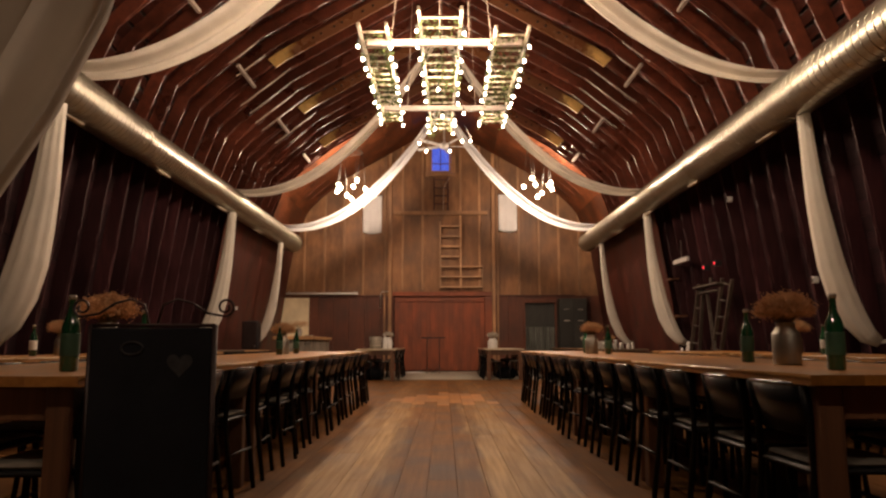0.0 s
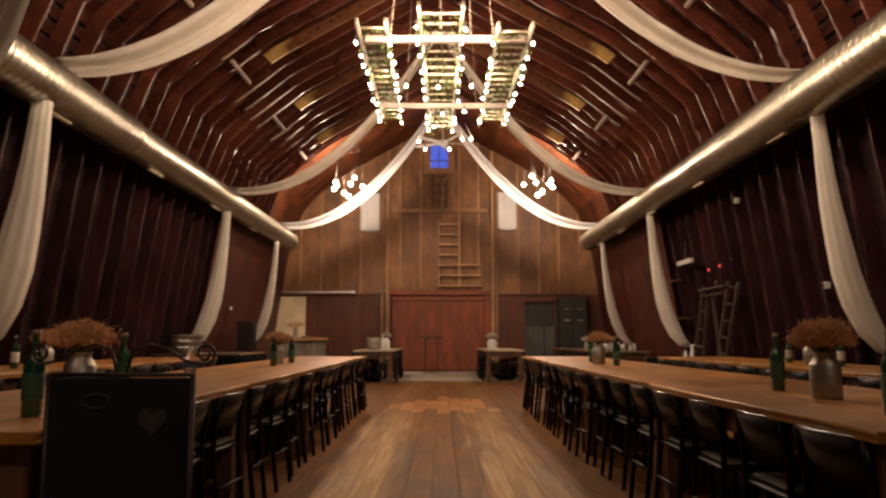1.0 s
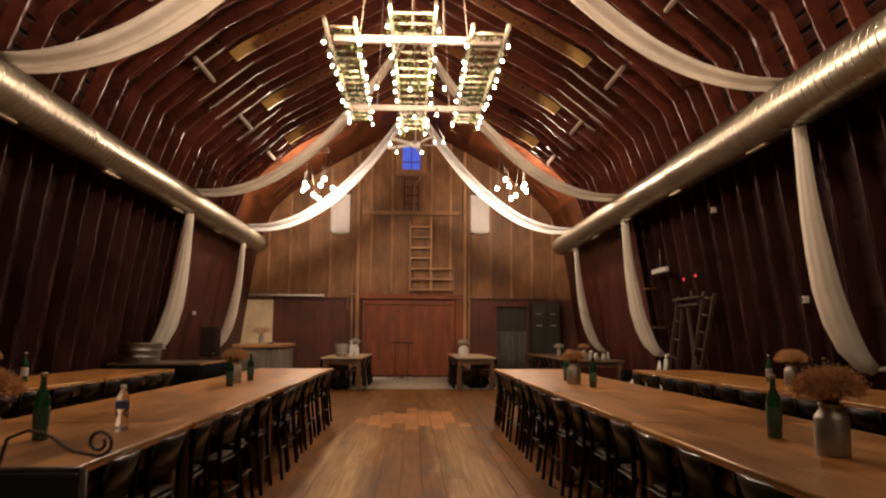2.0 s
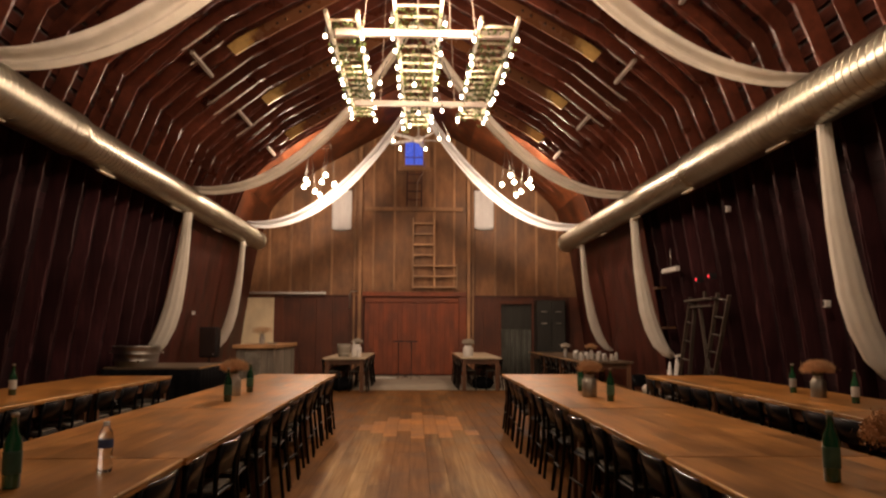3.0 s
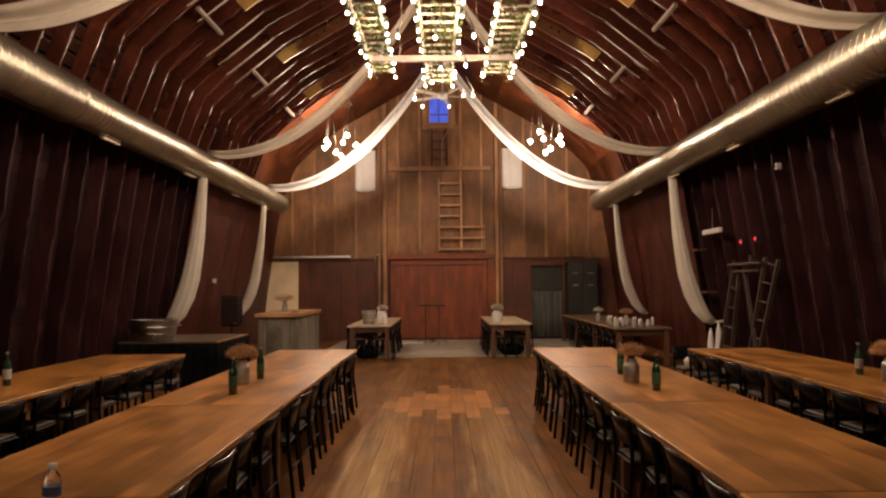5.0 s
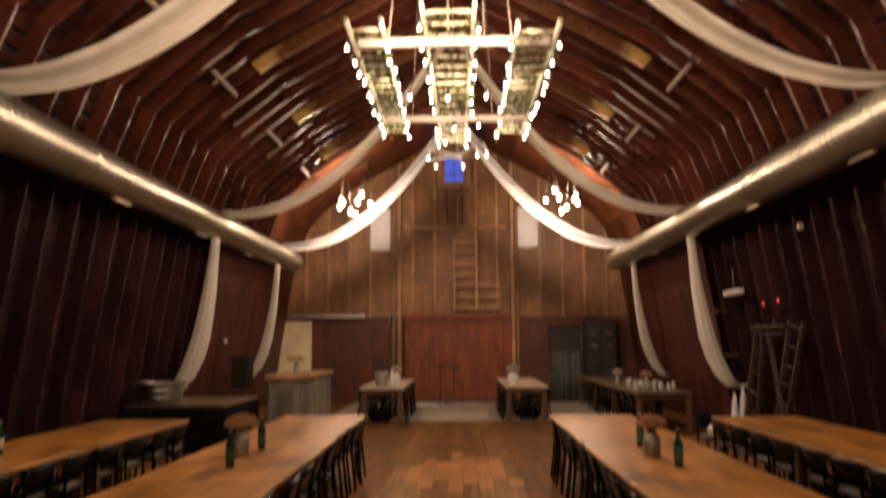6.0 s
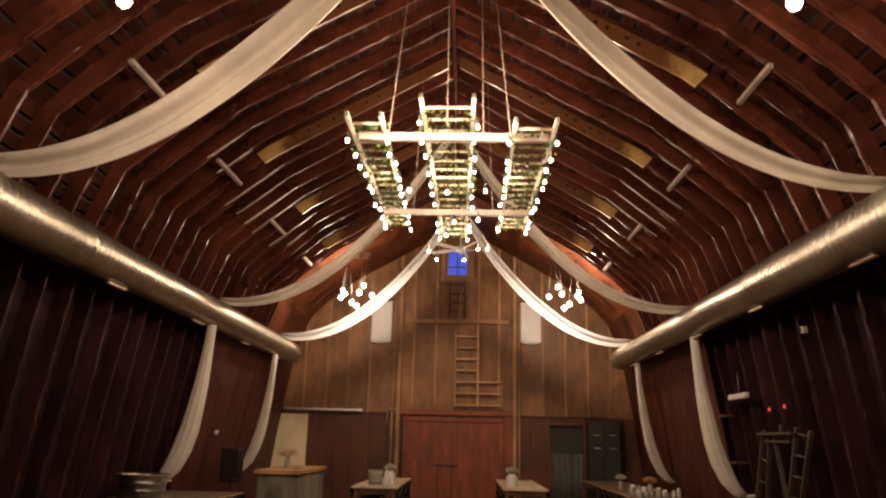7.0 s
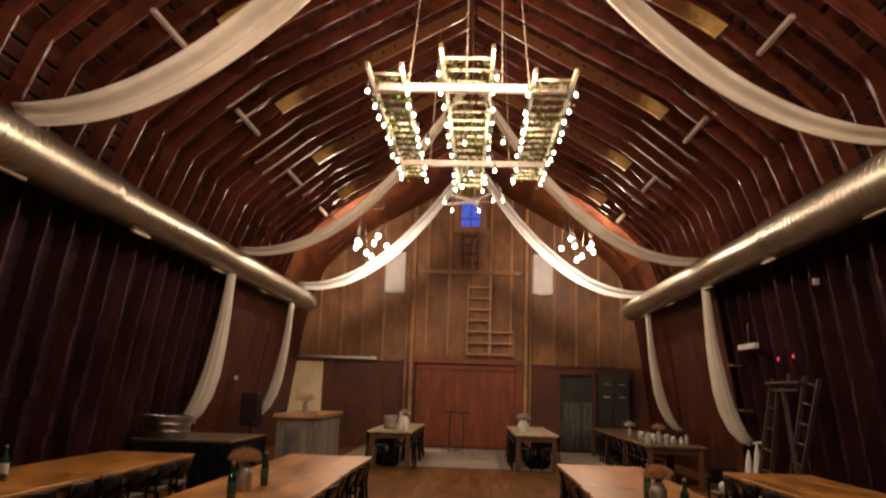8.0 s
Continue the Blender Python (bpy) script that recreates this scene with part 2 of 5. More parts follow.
M["cord"] = mat("dark_cord", (0.02, 0.018, 0.015), (0.04, 0.036, 0.03), (9, 9, 9), 0.6, 0)
M["rope"] = mat("pale_rope", (0.36, 0.28, 0.22), (0.48, 0.38, 0.3), (60, 60, 20), 0.8, 0.2)
M["green_glass"] = mat("green_bottle_glass", (0.006, 0.045, 0.018), (0.012, 0.075, 0.03), (3, 3, 3), 0.07, 0, rvar=0.03, spec=0.7, coat=0.5)
M["clear"] = glass("clear_plastic", (0.94, 0.95, 0.95), 0.06)
M["pane"] = glass("window_pane", (0.95, 0.97, 1.0), 0.0)
M["label"] = mat("printed_paper", (0.5, 0.48, 0.42), (0.62, 0.6, 0.54), (12, 12, 12), 0.6, 0)
M["green_label"] = mat("green_printed_paper", (0.02, 0.07, 0.04), (0.05, 0.12, 0.07), (12, 12, 12), 0.5, 0)
M["blue_label"] = mat("blue_wrapper", (0.05, 0.08, 0.2), (0.1, 0.14, 0.3), (12, 12, 12), 0.5, 0)
M["chalk"] = mat("chalkboard_slate", (0.008, 0.009, 0.012), (0.017, 0.018, 0.0225), (4, 4, 4), 0.8, 0.03, vary=0.02, spec=0.15)
M["chalk_mark"] = mat("chalk_dust", (0.018, 0.019, 0.021), (0.045, 0.045, 0.048), (25, 25, 25), 0.9, 0)
M["beige"] = mat("cream_painted_board", (0.76, 0.63, 0.4), (0.86, 0.74, 0.5), (4, 4, 2), 0.6, 0.06, vary=0.03, stain=0.15)
M["grey_wood"] = mat("weathered_barn_board", (0.17, 0.15, 0.12), (0.34, 0.3, 0.24), (24, 24, 1), 0.75, 0.4, vary=0.3)
M["bartop"] = mat("oak_bar_top", (0.36, 0.19, 0.08), (0.52, 0.3, 0.14), (1, 20, 20), 0.4, 0.15, vary=0.05)
M["plastic"] = mat("black_plastic", (0.005, 0.005, 0.006), (0.01, 0.01, 0.011), (30, 30, 30), 0.5, 0.1)
M["white_plastic"] = mat("white_plastic", (0.68, 0.67, 0.64), (0.76, 0.75, 0.72), (8, 8, 8), 0.4, 0, vary=0.03, stain=0.08)
M["green_paint"] = mat("dark_green_paint", (0.01, 0.0105, 0.008), (0.02, 0.02, 0.0155), (12, 12, 2), 0.5, 0.1)
M["curtain"] = mat("grey_green_curtain", (0.09, 0.1, 0.085), (0.16, 0.17, 0.15), (9, 9, 2), 0.8, 0.1)
M["stone"] = mat("grey_stoneware", (0.34, 0.31, 0.27), (0.48, 0.45, 0.4), (15, 15, 15), 0.4, 0.05)


# ---- mesh helpers ----
def box(bm, x0, x1, y0, y1, z0, z1, bevel=0.0):
    r = bmesh.ops.create_cube(bm, size=1.0, matrix=Matrix.LocRotScale(((x0 + x1) / 2, (y0 + y1) / 2, (z0 + z1) / 2), None, (abs(x1 - x0), abs(y1 - y0), abs(z1 - z0))))
    if bevel:
        es = {e for v in r["verts"] for e in v.link_edges}
        bmesh.ops.bevel(bm, geom=list(es), offset=bevel, segments=1, affect="EDGES", profile=0.5)


def bar(bm, a, b, w, d=None, up=(0, 0, 1)):
    """A square bar between two points."""
    a, b = Vector(a), Vector(b)
    d = d or w
    ax = (b - a)
    L = ax.length
    ax.normalize()
    u = Vector(up)
    if abs(ax.dot(u)) > 0.97:
        u = Vector((0, 1, 0))
    s = ax.cross(u).normalized()
    t = s.cross(ax).normalized()
    m = Matrix((s, ax, t)).transposed().to_4x4()
    bmesh.ops.create_cube(bm, size=1.0, matrix=Matrix.Translation((a + b) / 2) @ m @ Matrix.Diagonal((w, L, d, 1)))


def tube(bm, pts, r, seg=8, cap=True):
    """A round tube along points; r is one radius or one for each point."""
    pts = [Vector(p) for p in pts]
    rs = r if isinstance(r, (list, tuple)) else [r] * len(pts)
    rings = []
    prev = None
    for i, p in enumerate(pts):
        d = (pts[min(i + 1, len(pts) - 1)] - pts[max(i - 1, 0)]).normalized()
        u = prev if prev and abs(prev.dot(d)) < 0.95 else (Vector((0, 0, 1)) if abs(d.z) < 0.9 else Vector((1, 0, 0)))
        s = d.cross(u).normalized()
        t = s.cross(d).normalized()
        prev = t
        rings.append([bm.verts.new(p + (s * math.cos(k * math.tau / seg) + t * math.sin(k * math.tau / seg)) * rs[i]) for k in range(seg)])
    for i in range(len(rings) - 1):
        for k in range(seg):
            bm.faces.new((rings[i][k], rings[i][(k + 1) % seg], rings[i + 1][(k + 1) % seg], rings[i + 1][k])).smooth = True
    if cap:
        bm.faces.new(rings[0][::-1])
        bm.faces.new(rings[-1])


def lathe(bm, prof, at=(0, 0, 0), seg=18):
    """A turned body from (radius, height) pairs, closed at both ends."""
    at = Vector(at)
    rings = [[bm.verts.new(at + Vector((r * math.cos(k * math.tau / seg), r * math.sin(k * math.tau / seg), z))) for k in range(seg)] for r, z in prof]
    for i in range(len(rings) - 1):
        for k in range(seg):
            bm.faces.new((rings[i][k], rings[i][(k + 1) % seg], rings[i + 1][(k + 1) % seg], rings[i + 1][k])).smooth = True
    bm.faces.new(rings[0][::-1])
    bm.faces.new(rings[-1])


def mesh_of(name, bm, material):
    bmesh.ops.recalc_face_normals(bm, faces=bm.faces[:])
    me = bpy.data.meshes.new(name)
    bm.to_mesh(me)
    bm.free()
    me.materials.append(material)
    return me


def part(name, bm, material, parent=None, label="", at=None):
    ob = new(name, mesh_of(name, bm, material))
    ob.parent = parent
    if at is not None:
        ob.matrix_basis = at
    if label:
        ob["label"] = label
    return ob


def piece(name, me, parent, at):
    ob = new(name, me)
    ob.parent = parent
    ob.matrix_basis = at
    return ob


def thing(name, at, label, category, group="", kind=""):
    ob = new(name)
    ob.empty_display_size = 0.1
    ob.matrix_basis = at
    return tagged(ob, label, category, group, kind)


def cube_mesh(name, sx, sy, sz, material, bevel=0.0):
    bm = bmesh.new()
    box(bm, -sx / 2, sx / 2, -sy / 2, sy / 2, -sz / 2, sz / 2, bevel)
    return mesh_of(name, bm, material)


# ---- the arched shell: rafters, sheathing, backing ----
ARCH = [(5.36, 0.0), (5.28, 0.9), (5.17, 1.8), (5.02, 2.8), (4.82, 4.1), (4.42, 5.18), (3.98, 5.64), (3.08, 6.36), (2.5, 6.70), (0.0, 8.12)]
RAFTER_D = 0.21
STEP = 0.58


def offset_arch(d):
    out = []
    for i, (x, z) in enumerate(ARCH):
        a, b = ARCH[max(i - 1, 0)], ARCH[min(i + 1, len(ARCH) - 1)]
        t = Vector((b[0] - a[0], b[1] - a[1])).normalized()
        n = Vector((t.y, -t.x))
        if i == len(ARCH) - 1:
            n = Vector((0, 1))
        if i == 0:
            n = Vector((1, 0))
        out.append((x + n.x * d, z + n.y * d))
    return out


def arch_prism(bm, inner, outer, y0, y1, side):
    vs = []
    for (xi, zi), (xo, zo) in zip(inner, outer):
        vs.append([bm.verts.new((side * x, y, z)) for x, z in ((xi, zi), (xo, zo)) for y in (y0, y1)])
    for a, b in zip(vs, vs[1:]):
        for i, j in ((0, 1), (1, 3), (3, 2), (2, 0)):
            bm.faces.new((a[i], a[j], b[j], b[i]))
    bm.faces.new((vs[0][0], vs[0][1], vs[0][3], vs[0][2]))
    bm.faces.new((vs[-1][0], vs[-1][1], vs[-1][3], vs[-1][2]))


shell = thing("roof", pose(AX, 0, 0), "dark red stained barn roof with bowed timber rafters", "roof", kind="structure")
RNG_R = random.Random(3)


def rafter_mesh(side, first, last, name, material):
    """A bowed rafter of short lapped boards, two plies deep."""
    bm = bmesh.new()
    inn, out = ARCH, offset_arch(RAFTER_D)
    for ply in (0, 1):
        k = first
        while k < last:
            e = min(k + (1 if ply == 0 else 2 if k > first else 1), last)
            a, b = Vector(inn[k]), Vector(inn[e])
            c, d = Vector(out[k]), Vector(out[e])
            lap = RNG_R.uniform(0.0, 0.07)
            t = (b - a).normalized()
            jog = RNG_R.uniform(-0.012, 0.012)
            nrm = (c - a).normalized() * jog
            p = [a - t * (lap if k > first else 0) + nrm, b + t * (lap if e < last else 0) + nrm, d + t * (lap if e < last else 0), c - t * (lap if k > first else 0)]
            y0 = -0.023 + 0.0245 * ply + 0.0009 * (k % 2)
            cuts = max(2, round((p[1] - p[0]).length / 0.14))
            rows = []
            for j in range(cuts + 1):
                lo, hi = p[0].lerp(p[1], j / cuts), p[3].lerp(p[2], j / cuts)
                up = (hi - lo).normalized()
                chip = [RNG_R.uniform(-0.007, 0.007) + (RNG_R.uniform(0.006, 0.016) if RNG_R.random() < 0.12 else 0) for q in (0, 1)]
                rows.append([bm.verts.new((side * q.x, y, q.y)) for q, y in ((lo + up * chip[0], y0), (lo + up * chip[1], y0 + 0.0222), (hi, y0 + 0.0222), (hi, y0))])
            for r0, r1 in zip(rows, rows[1:]):
                for q in range(4):
                    bm.faces.new((r0[q], r1[q], r1[(q + 1) % 4], r0[(q + 1) % 4]))
            bm.faces.new(rows[0])
            bm.faces.new(rows[-1][::-1])
            k = e
    bmesh.ops.recalc_face_normals(bm, faces=bm.faces)
    return mesh_of(name, bm, material)


rafter_me = {side: [rafter_mesh(side, 4, len(ARCH) - 1, "rafter", M["rafter"]) for k in range(5)] for side in (-1, 1)}
# Lower rafter runs split off as studs to carry the dimmed plum tone
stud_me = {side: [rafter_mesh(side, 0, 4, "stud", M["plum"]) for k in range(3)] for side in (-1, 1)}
RAFTER_Y = [BACK - 0.35 - i * STEP for i in range(48)]
for y in RAFTER_Y:
    for side in (-1, 1):
        at = pose(0, y + random.uniform(-0.02, 0.02), 0, 0, 0, random.uniform(-0.3, 0.3))
        piece("rafter", RNG_R.choice(rafter_me[side]), shell, at)
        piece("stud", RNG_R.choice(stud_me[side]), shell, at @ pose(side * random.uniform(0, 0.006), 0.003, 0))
bm = bmesh.new()
for side in (-1, 1):
    arch_prism(bm, offset_arch(RAFTER_D + 0.06), offset_arch(RAFTER_D + 0.16), FRONT - 0.3, BACK + 0.4, side)
part("roof_backing", bm, M["shell"], shell)
bm = bmesh.new()
box(bm, -0.03, 0.03, FRONT, BACK, 8.06, 8.3)
part("ridge_board", bm, M["sheath"], shell)
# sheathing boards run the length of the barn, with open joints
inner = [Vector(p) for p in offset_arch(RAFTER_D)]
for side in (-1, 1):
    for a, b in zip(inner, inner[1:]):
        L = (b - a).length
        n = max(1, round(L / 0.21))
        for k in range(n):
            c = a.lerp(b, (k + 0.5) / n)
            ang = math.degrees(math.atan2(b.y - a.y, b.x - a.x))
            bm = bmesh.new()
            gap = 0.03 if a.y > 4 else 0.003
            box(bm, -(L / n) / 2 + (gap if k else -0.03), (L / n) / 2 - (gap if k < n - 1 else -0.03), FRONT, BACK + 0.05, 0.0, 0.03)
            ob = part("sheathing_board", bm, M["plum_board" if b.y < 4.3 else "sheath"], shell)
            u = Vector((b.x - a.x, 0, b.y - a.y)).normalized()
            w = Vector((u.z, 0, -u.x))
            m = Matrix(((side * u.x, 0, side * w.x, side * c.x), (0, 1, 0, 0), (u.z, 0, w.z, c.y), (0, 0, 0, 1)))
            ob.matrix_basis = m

# ---- floor ----
floor = thing("floor", pose(0, 0, 0), "worn brown plank floor with pale bare boards", "floor", kind="structure")
bm = bmesh.new()
box(bm, -6.4, 6.4, FRONT - 0.6, BACK + 0.8, -0.3, -0.035)
part("subfloor", bm, M["shell"], floor)
PW = 0.185
rng = random.Random(4)
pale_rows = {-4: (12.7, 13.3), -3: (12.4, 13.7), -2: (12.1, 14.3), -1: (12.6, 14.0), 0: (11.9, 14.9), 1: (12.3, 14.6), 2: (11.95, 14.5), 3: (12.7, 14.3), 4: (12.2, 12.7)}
plank_cache = {}


def plank(x, y0, y1, pale):
    key = (round(y1 - y0, 2), pale)
    if key not in plank_cache:
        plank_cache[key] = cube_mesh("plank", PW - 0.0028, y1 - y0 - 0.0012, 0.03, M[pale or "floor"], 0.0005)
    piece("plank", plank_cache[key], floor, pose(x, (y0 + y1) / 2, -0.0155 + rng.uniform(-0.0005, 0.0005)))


for i in range(-7, 8):
    y = FRONT + rng.choice((0.0, 0.6, 1.2))
    cuts = [FRONT]
    while y < BACK:
        y += rng.choice((3.0, 3.6, 4.2, 4.8, 5.4))
        cuts.append(min(y, BACK))
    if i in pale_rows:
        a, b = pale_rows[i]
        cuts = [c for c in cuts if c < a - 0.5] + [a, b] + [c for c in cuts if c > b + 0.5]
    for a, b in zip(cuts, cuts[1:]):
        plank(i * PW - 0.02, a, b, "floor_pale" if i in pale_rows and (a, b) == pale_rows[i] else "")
bm = bmesh.new()
for i in list(range(-29, -7)) + list(range(8, 30)):
    y = FRONT
    while y < BACK:
        e = min(y + rng.choice((3.0, 3.6, 4.2)), BACK)
        box(bm, i * PW - 0.02 - PW / 2 + 0.0025, i * PW - 0.02 + PW / 2 - 0.0025, y + 0.002, e - 0.002, -0.03, -0.001 + rng.uniform(-0.001, 0.001))
        y = e
tagged(part("plank_rows", bm, M["floor"], floor), kind="stuff")
bm = bmesh.new()
box(bm, -3.02, 3.7, 19.6, BACK - 0.06, 0.002, 0.014, 0.004)
tagged(part("floor_sheet", bm, M["sheet"], None, "worn grey plywood sheet laid before the red door"), category="flooring", kind="structure")

# ---- gable wall ----
gable = thing("wall_back", pose(AX, BACK, 0), "brown board and batten gable wall with darker wainscot", "wall", kind="structure")


def top_at(x):
    x = abs(x)
    out = offset_arch(RAFTER_D)
    for (x0, z0), (x1, z1) in zip(out, out[1:]):
        if x1 <= x <= x0:
            return z0 + (z1 - z0) * (x - x0) / (x1 - x0)
    return 3.0


def wall_board(x0, x1, y0, z0, za, zb, material):
    """A board with a top cut along the roof."""
    bm = bmesh.new()
    v = [bm.verts.new(p) for y in (y0, 0.06) for p in ((x0, y, z0), (x1, y, z0), (x1, y, zb), (x0, y, za))]
    for f in ((0, 1, 2, 3), (7, 6, 5, 4), (0, 4, 5, 1), (1, 5, 6, 2), (2, 6, 7, 3), (3, 7, 4, 0)):
        bm.faces.new([v[k] for k in f])
    part("wall_board", bm, M[material], gable)


EDGES = (-5.6, -5.1, -4.48, -3.82, -3.19, -2.56, -1.9, -1.28, -0.63, 0.0, 0.61, 1.23, 1.9, 2.51, 3.16, 3.81, 4.47, 5.1, 5.6)
for x0, x1 in zip(EDGES, EDGES[1:]):
    za, zb = top_at(x0), top_at(x1)
    x0, x1 = x0 + 0.003, x1 - 0.003
    if abs(x0 + x1) / 2 < 0.5:
        wall_board(x0, x1, 0.02, 2.42, 6.5, 6.5, "gable")
        wall_board(x0, x1, 0.02, 7.42, za, zb, "gable")
        a, b = (x0, -0.383) if x0 < -0.1 else (0.303, x1)
        wall_board(a, b, 0.02, 6.503, 7.417, 7.417, "gable")
    elif min(za, zb) > 2.45:
        wall_board(x0, x1, 0.02, 2.42, za, zb, "gable")
for x0, x1, z0 in [(-5.5 + k * 0.5, -5.0 + k * 0.5, 0.0) for k in range(8)] + [(1.6, 2.14, 0.0), (2.14, 2.66, 0.0), (2.66, 3.68, 2.27), (3.68, 4.2, 0.0), (4.2, 4.8, 0.0), (4.8, 5.45, 0.0)]:
    wall_board(x0 + 0.003, min(x1, -1.56) - 0.003 if x0 < 0 else x1 - 0.003, 0.0, z0, 2.42, 2.42, "gable_dark")
bm = bmesh.new()
box(bm, -5.7, -0.35, 0.1, 0.3, -0.1, 9.0)
box(bm, 0.35, 5.7, 0.1, 0.3, -0.1, 9.0)
box(bm, -0.35, 0.35, 0.1, 0.3, -0.1, 6.45)
box(bm, -0.35, 0.35, 0.1, 0.3, 7.45, 9.0)
part("wall_backing", bm, M["shell"], gable)
for x in (-4.48, -3.82, -3.19, -2.56, -1.28, -0.63, 0.61, 1.23, 2.51, 3.16, 3.81, 4.47):
    zb = 2.62 if abs(x) < 1.5 else 2.45
    bm = bmesh.new()
    box(bm, x - 0.035, x + 0.035, -0.03, 0.018, zb, top_at(x) - 0.05, 0.004)
    part("batten", bm, M["trim"], gable)
for x in (-1.68, 1.68):
    for dx, w, d in ((0, 0.1, 0.1), (-0.17 if x < 0 else 0.13, 0.06, 0.07)):
        bm = bmesh.new()
        box(bm, x + dx - w / 2, x + dx + w / 2, -d, -0.002, 0, top_at(x) - 0.05, 0.006)
        part("door_post", bm, M["trim"], gable)
bm = bmesh.new()
box(bm, -1.55, 1.5, -0.09, -0.032, 5.08, 5.2, 0.006)
part("cross_rail", bm, M["trim"], gable)
bm = bmesh.new()
box(bm, -1.6, 1.62, -0.05, -0.002, 2.42, 2.56, 0.006)
box(bm, 1.39, 1.62, -0.02, 0.06, 0.0, 2.415, 0.004)
part("door_header", bm, M["door"], gable)
bm = bmesh.new()
box(bm, -4.3, -1.8, -0.03, -0.002, 2.4, 2.46, 0.005)
box(bm, 1.8, 4.3, -0.03, -0.002, 2.4, 2.46, 0.005)
part("wainscot_cap", bm, M["gable_dark"], gable)

# the red double door
door = thing("door_1", pose(AX, BACK, 0), "closed red plank barn door in the gable wall", "door", kind="structure")
me = cube_mesh("door_plank", 0.146, 0.04, 2.36, M["door"], 0.005)
for k in range(20):
    piece("door_plank", me, door, pose(-1.53 + (k + 0.5) * 0.1457, 0.06, 1.22))
for z in (2.3,):
    bm = bmesh.new()
    box(bm, -1.5, 1.36, 0.0, 0.038, z - 0.06, z + 0.06, 0.005)
    part("ledge", bm, M["door"], door)

# unseen front wall, added behind the viewer to keep the dusk sky out
front = thing("wall_front", pose(AX, FRONT, 0), "unseen dark red board wall added to close the entrance end", "wall", kind="structure")
bm = bmesh.new()
box(bm, -5.7, 5.7, -0.3, -0.05, -0.1, 9.0)
part("boarding", bm, M["sheath"], front)

# ---- ducts ----
DUCT_X, DUCT_Z, DUCT_R = {-1: 4.53, 1: 4.45}, 3.94, 0.265
for side in (-1, 1):
    d = thing("air_duct", pose(AX + side * DUCT_X[side], 0, DUCT_Z), "round spiral galvanised steel air duct under the rafters", "duct", "ducts along the walls")
    bm = bmesh.new()
    joint = 11.85 if side < 0 else 13.6
    tube(bm, [(0, y, 0) for y in (-2.6, joint - 0.06, joint + 0.06, 23.5)], [DUCT_R + 0.022, DUCT_R + 0.022, DUCT_R, DUCT_R], 44, False)
    part("duct_pipe", bm, M["galv"], d)
    bm = bmesh.new()
    tube(bm, [(0, 23.35, 0), (0, 23.5, 0)], DUCT_R + 0.014, 28)
    tube(bm, [(0, 23.5, 0), (0, 23.56, 0)], [DUCT_R + 0.014, DUCT_R - 0.04], 28)
    part("end_cap", bm, M["galv"], d)
    bm = bmesh.new()
    n = 20
    turns = [(k * math.tau / n, -2.5 + k * 0.13 / n) for k in range(int(25.8 / 0.13 * n))]
    tube(bm, [(r * math.cos(a), y, r * math.sin(a)) for a, y in turns for r in (DUCT_R + (0.0225 if y < joint else 0.0005),)], 0.0085, 4)
    part("spiral_seam", bm, M["galv"], d)
    for jy, r in ((5.6, 0.022), (joint - 0.1, 0.022), (18.4, 0.0)):
        bm = bmesh.new()
        tube(bm, [(0, jy + k, 0) for k in (0.0, 0.012, 0.1, 0.112)], [DUCT_R + r, DUCT_R + r + 0.009, DUCT_R + r + 0.009, DUCT_R + r], 40, False)
        part("joint_band", bm, M["galv"], d)
    for jy in ((7.0, 10.0, 13.0, 16.2, 19.2, 22.0) if side < 0 else (7.9, 10.9, 13.85, 16.8, 19.4, 22.0)):
        bm = bmesh.new()
        box(bm, -0.03, 0.03, jy - 0.25, jy + 0.25, -DUCT_R - 0.04, -DUCT_R - 0.015, 0.004)
        part("bracket", bm, M["ladder"], d, "pale wooden bracket under the duct")


# ---- tables ----
def make_table(name, w, l, label, group, category="table", h=0.76):
    t = thing(name, pose(0, 0, 0), label, category, group)
    n = 6
    bw = w / n
    me = cube_mesh("top_board", bw - 0.0006, l - 0.012, 0.034, M["table_pale" if name == "side_table" else "table_dim" if name in ("buffet_table", "serving_table") else "table"], 0.0)
    for k in range(n):
        piece("top_board", me, t, pose(-w / 2 + (k + 0.5) * bw, 0, h - 0.017))
    for s in (-1, 1):
        bm = bmesh.new()
        box(bm, s * (w / 2 - 0.07) - 0.012, s * (w / 2 - 0.07) + 0.012, -l / 2 + 0.16, l / 2 - 0.16, h - 0.15, h - 0.04, 0.003)
        part("apron", bm, M["leg"], t)
        bm = bmesh.new()
        box(bm, -w / 2 + 0.1, w / 2 - 0.1, s * (l / 2 - 0.1) - 0.012, s * (l / 2 - 0.1) + 0.012, h - 0.15, h - 0.04, 0.003)
        part("apron", bm, M["leg"], t)
    for sx in (-1, 1):
        # Worn edge strip, coloured paler than the boards to draw its highlight
        bm = bmesh.new()
        tube(bm, [(sx * (w / 2 - 0.002), -l / 2 + 0.008, h - 0.007), (sx * (w / 2 - 0.002), l / 2 - 0.008, h - 0.007)], 0.0085, 6)
        part("worn_edge", bm, M["edge"], t, "worn rounded edge, paled for its highlight")
        for sy in (-1, 1):
            bm = bmesh.new()
            cx, cy = sx * (w / 2 - 0.09), sy * (l / 2 - 0.11)
            box(bm, cx - 0.045, cx + 0.045, cy - 0.045, cy + 0.045, 0.0, h - 0.036, 0.006)
            part("leg", bm, M["leg"], t)
    return t


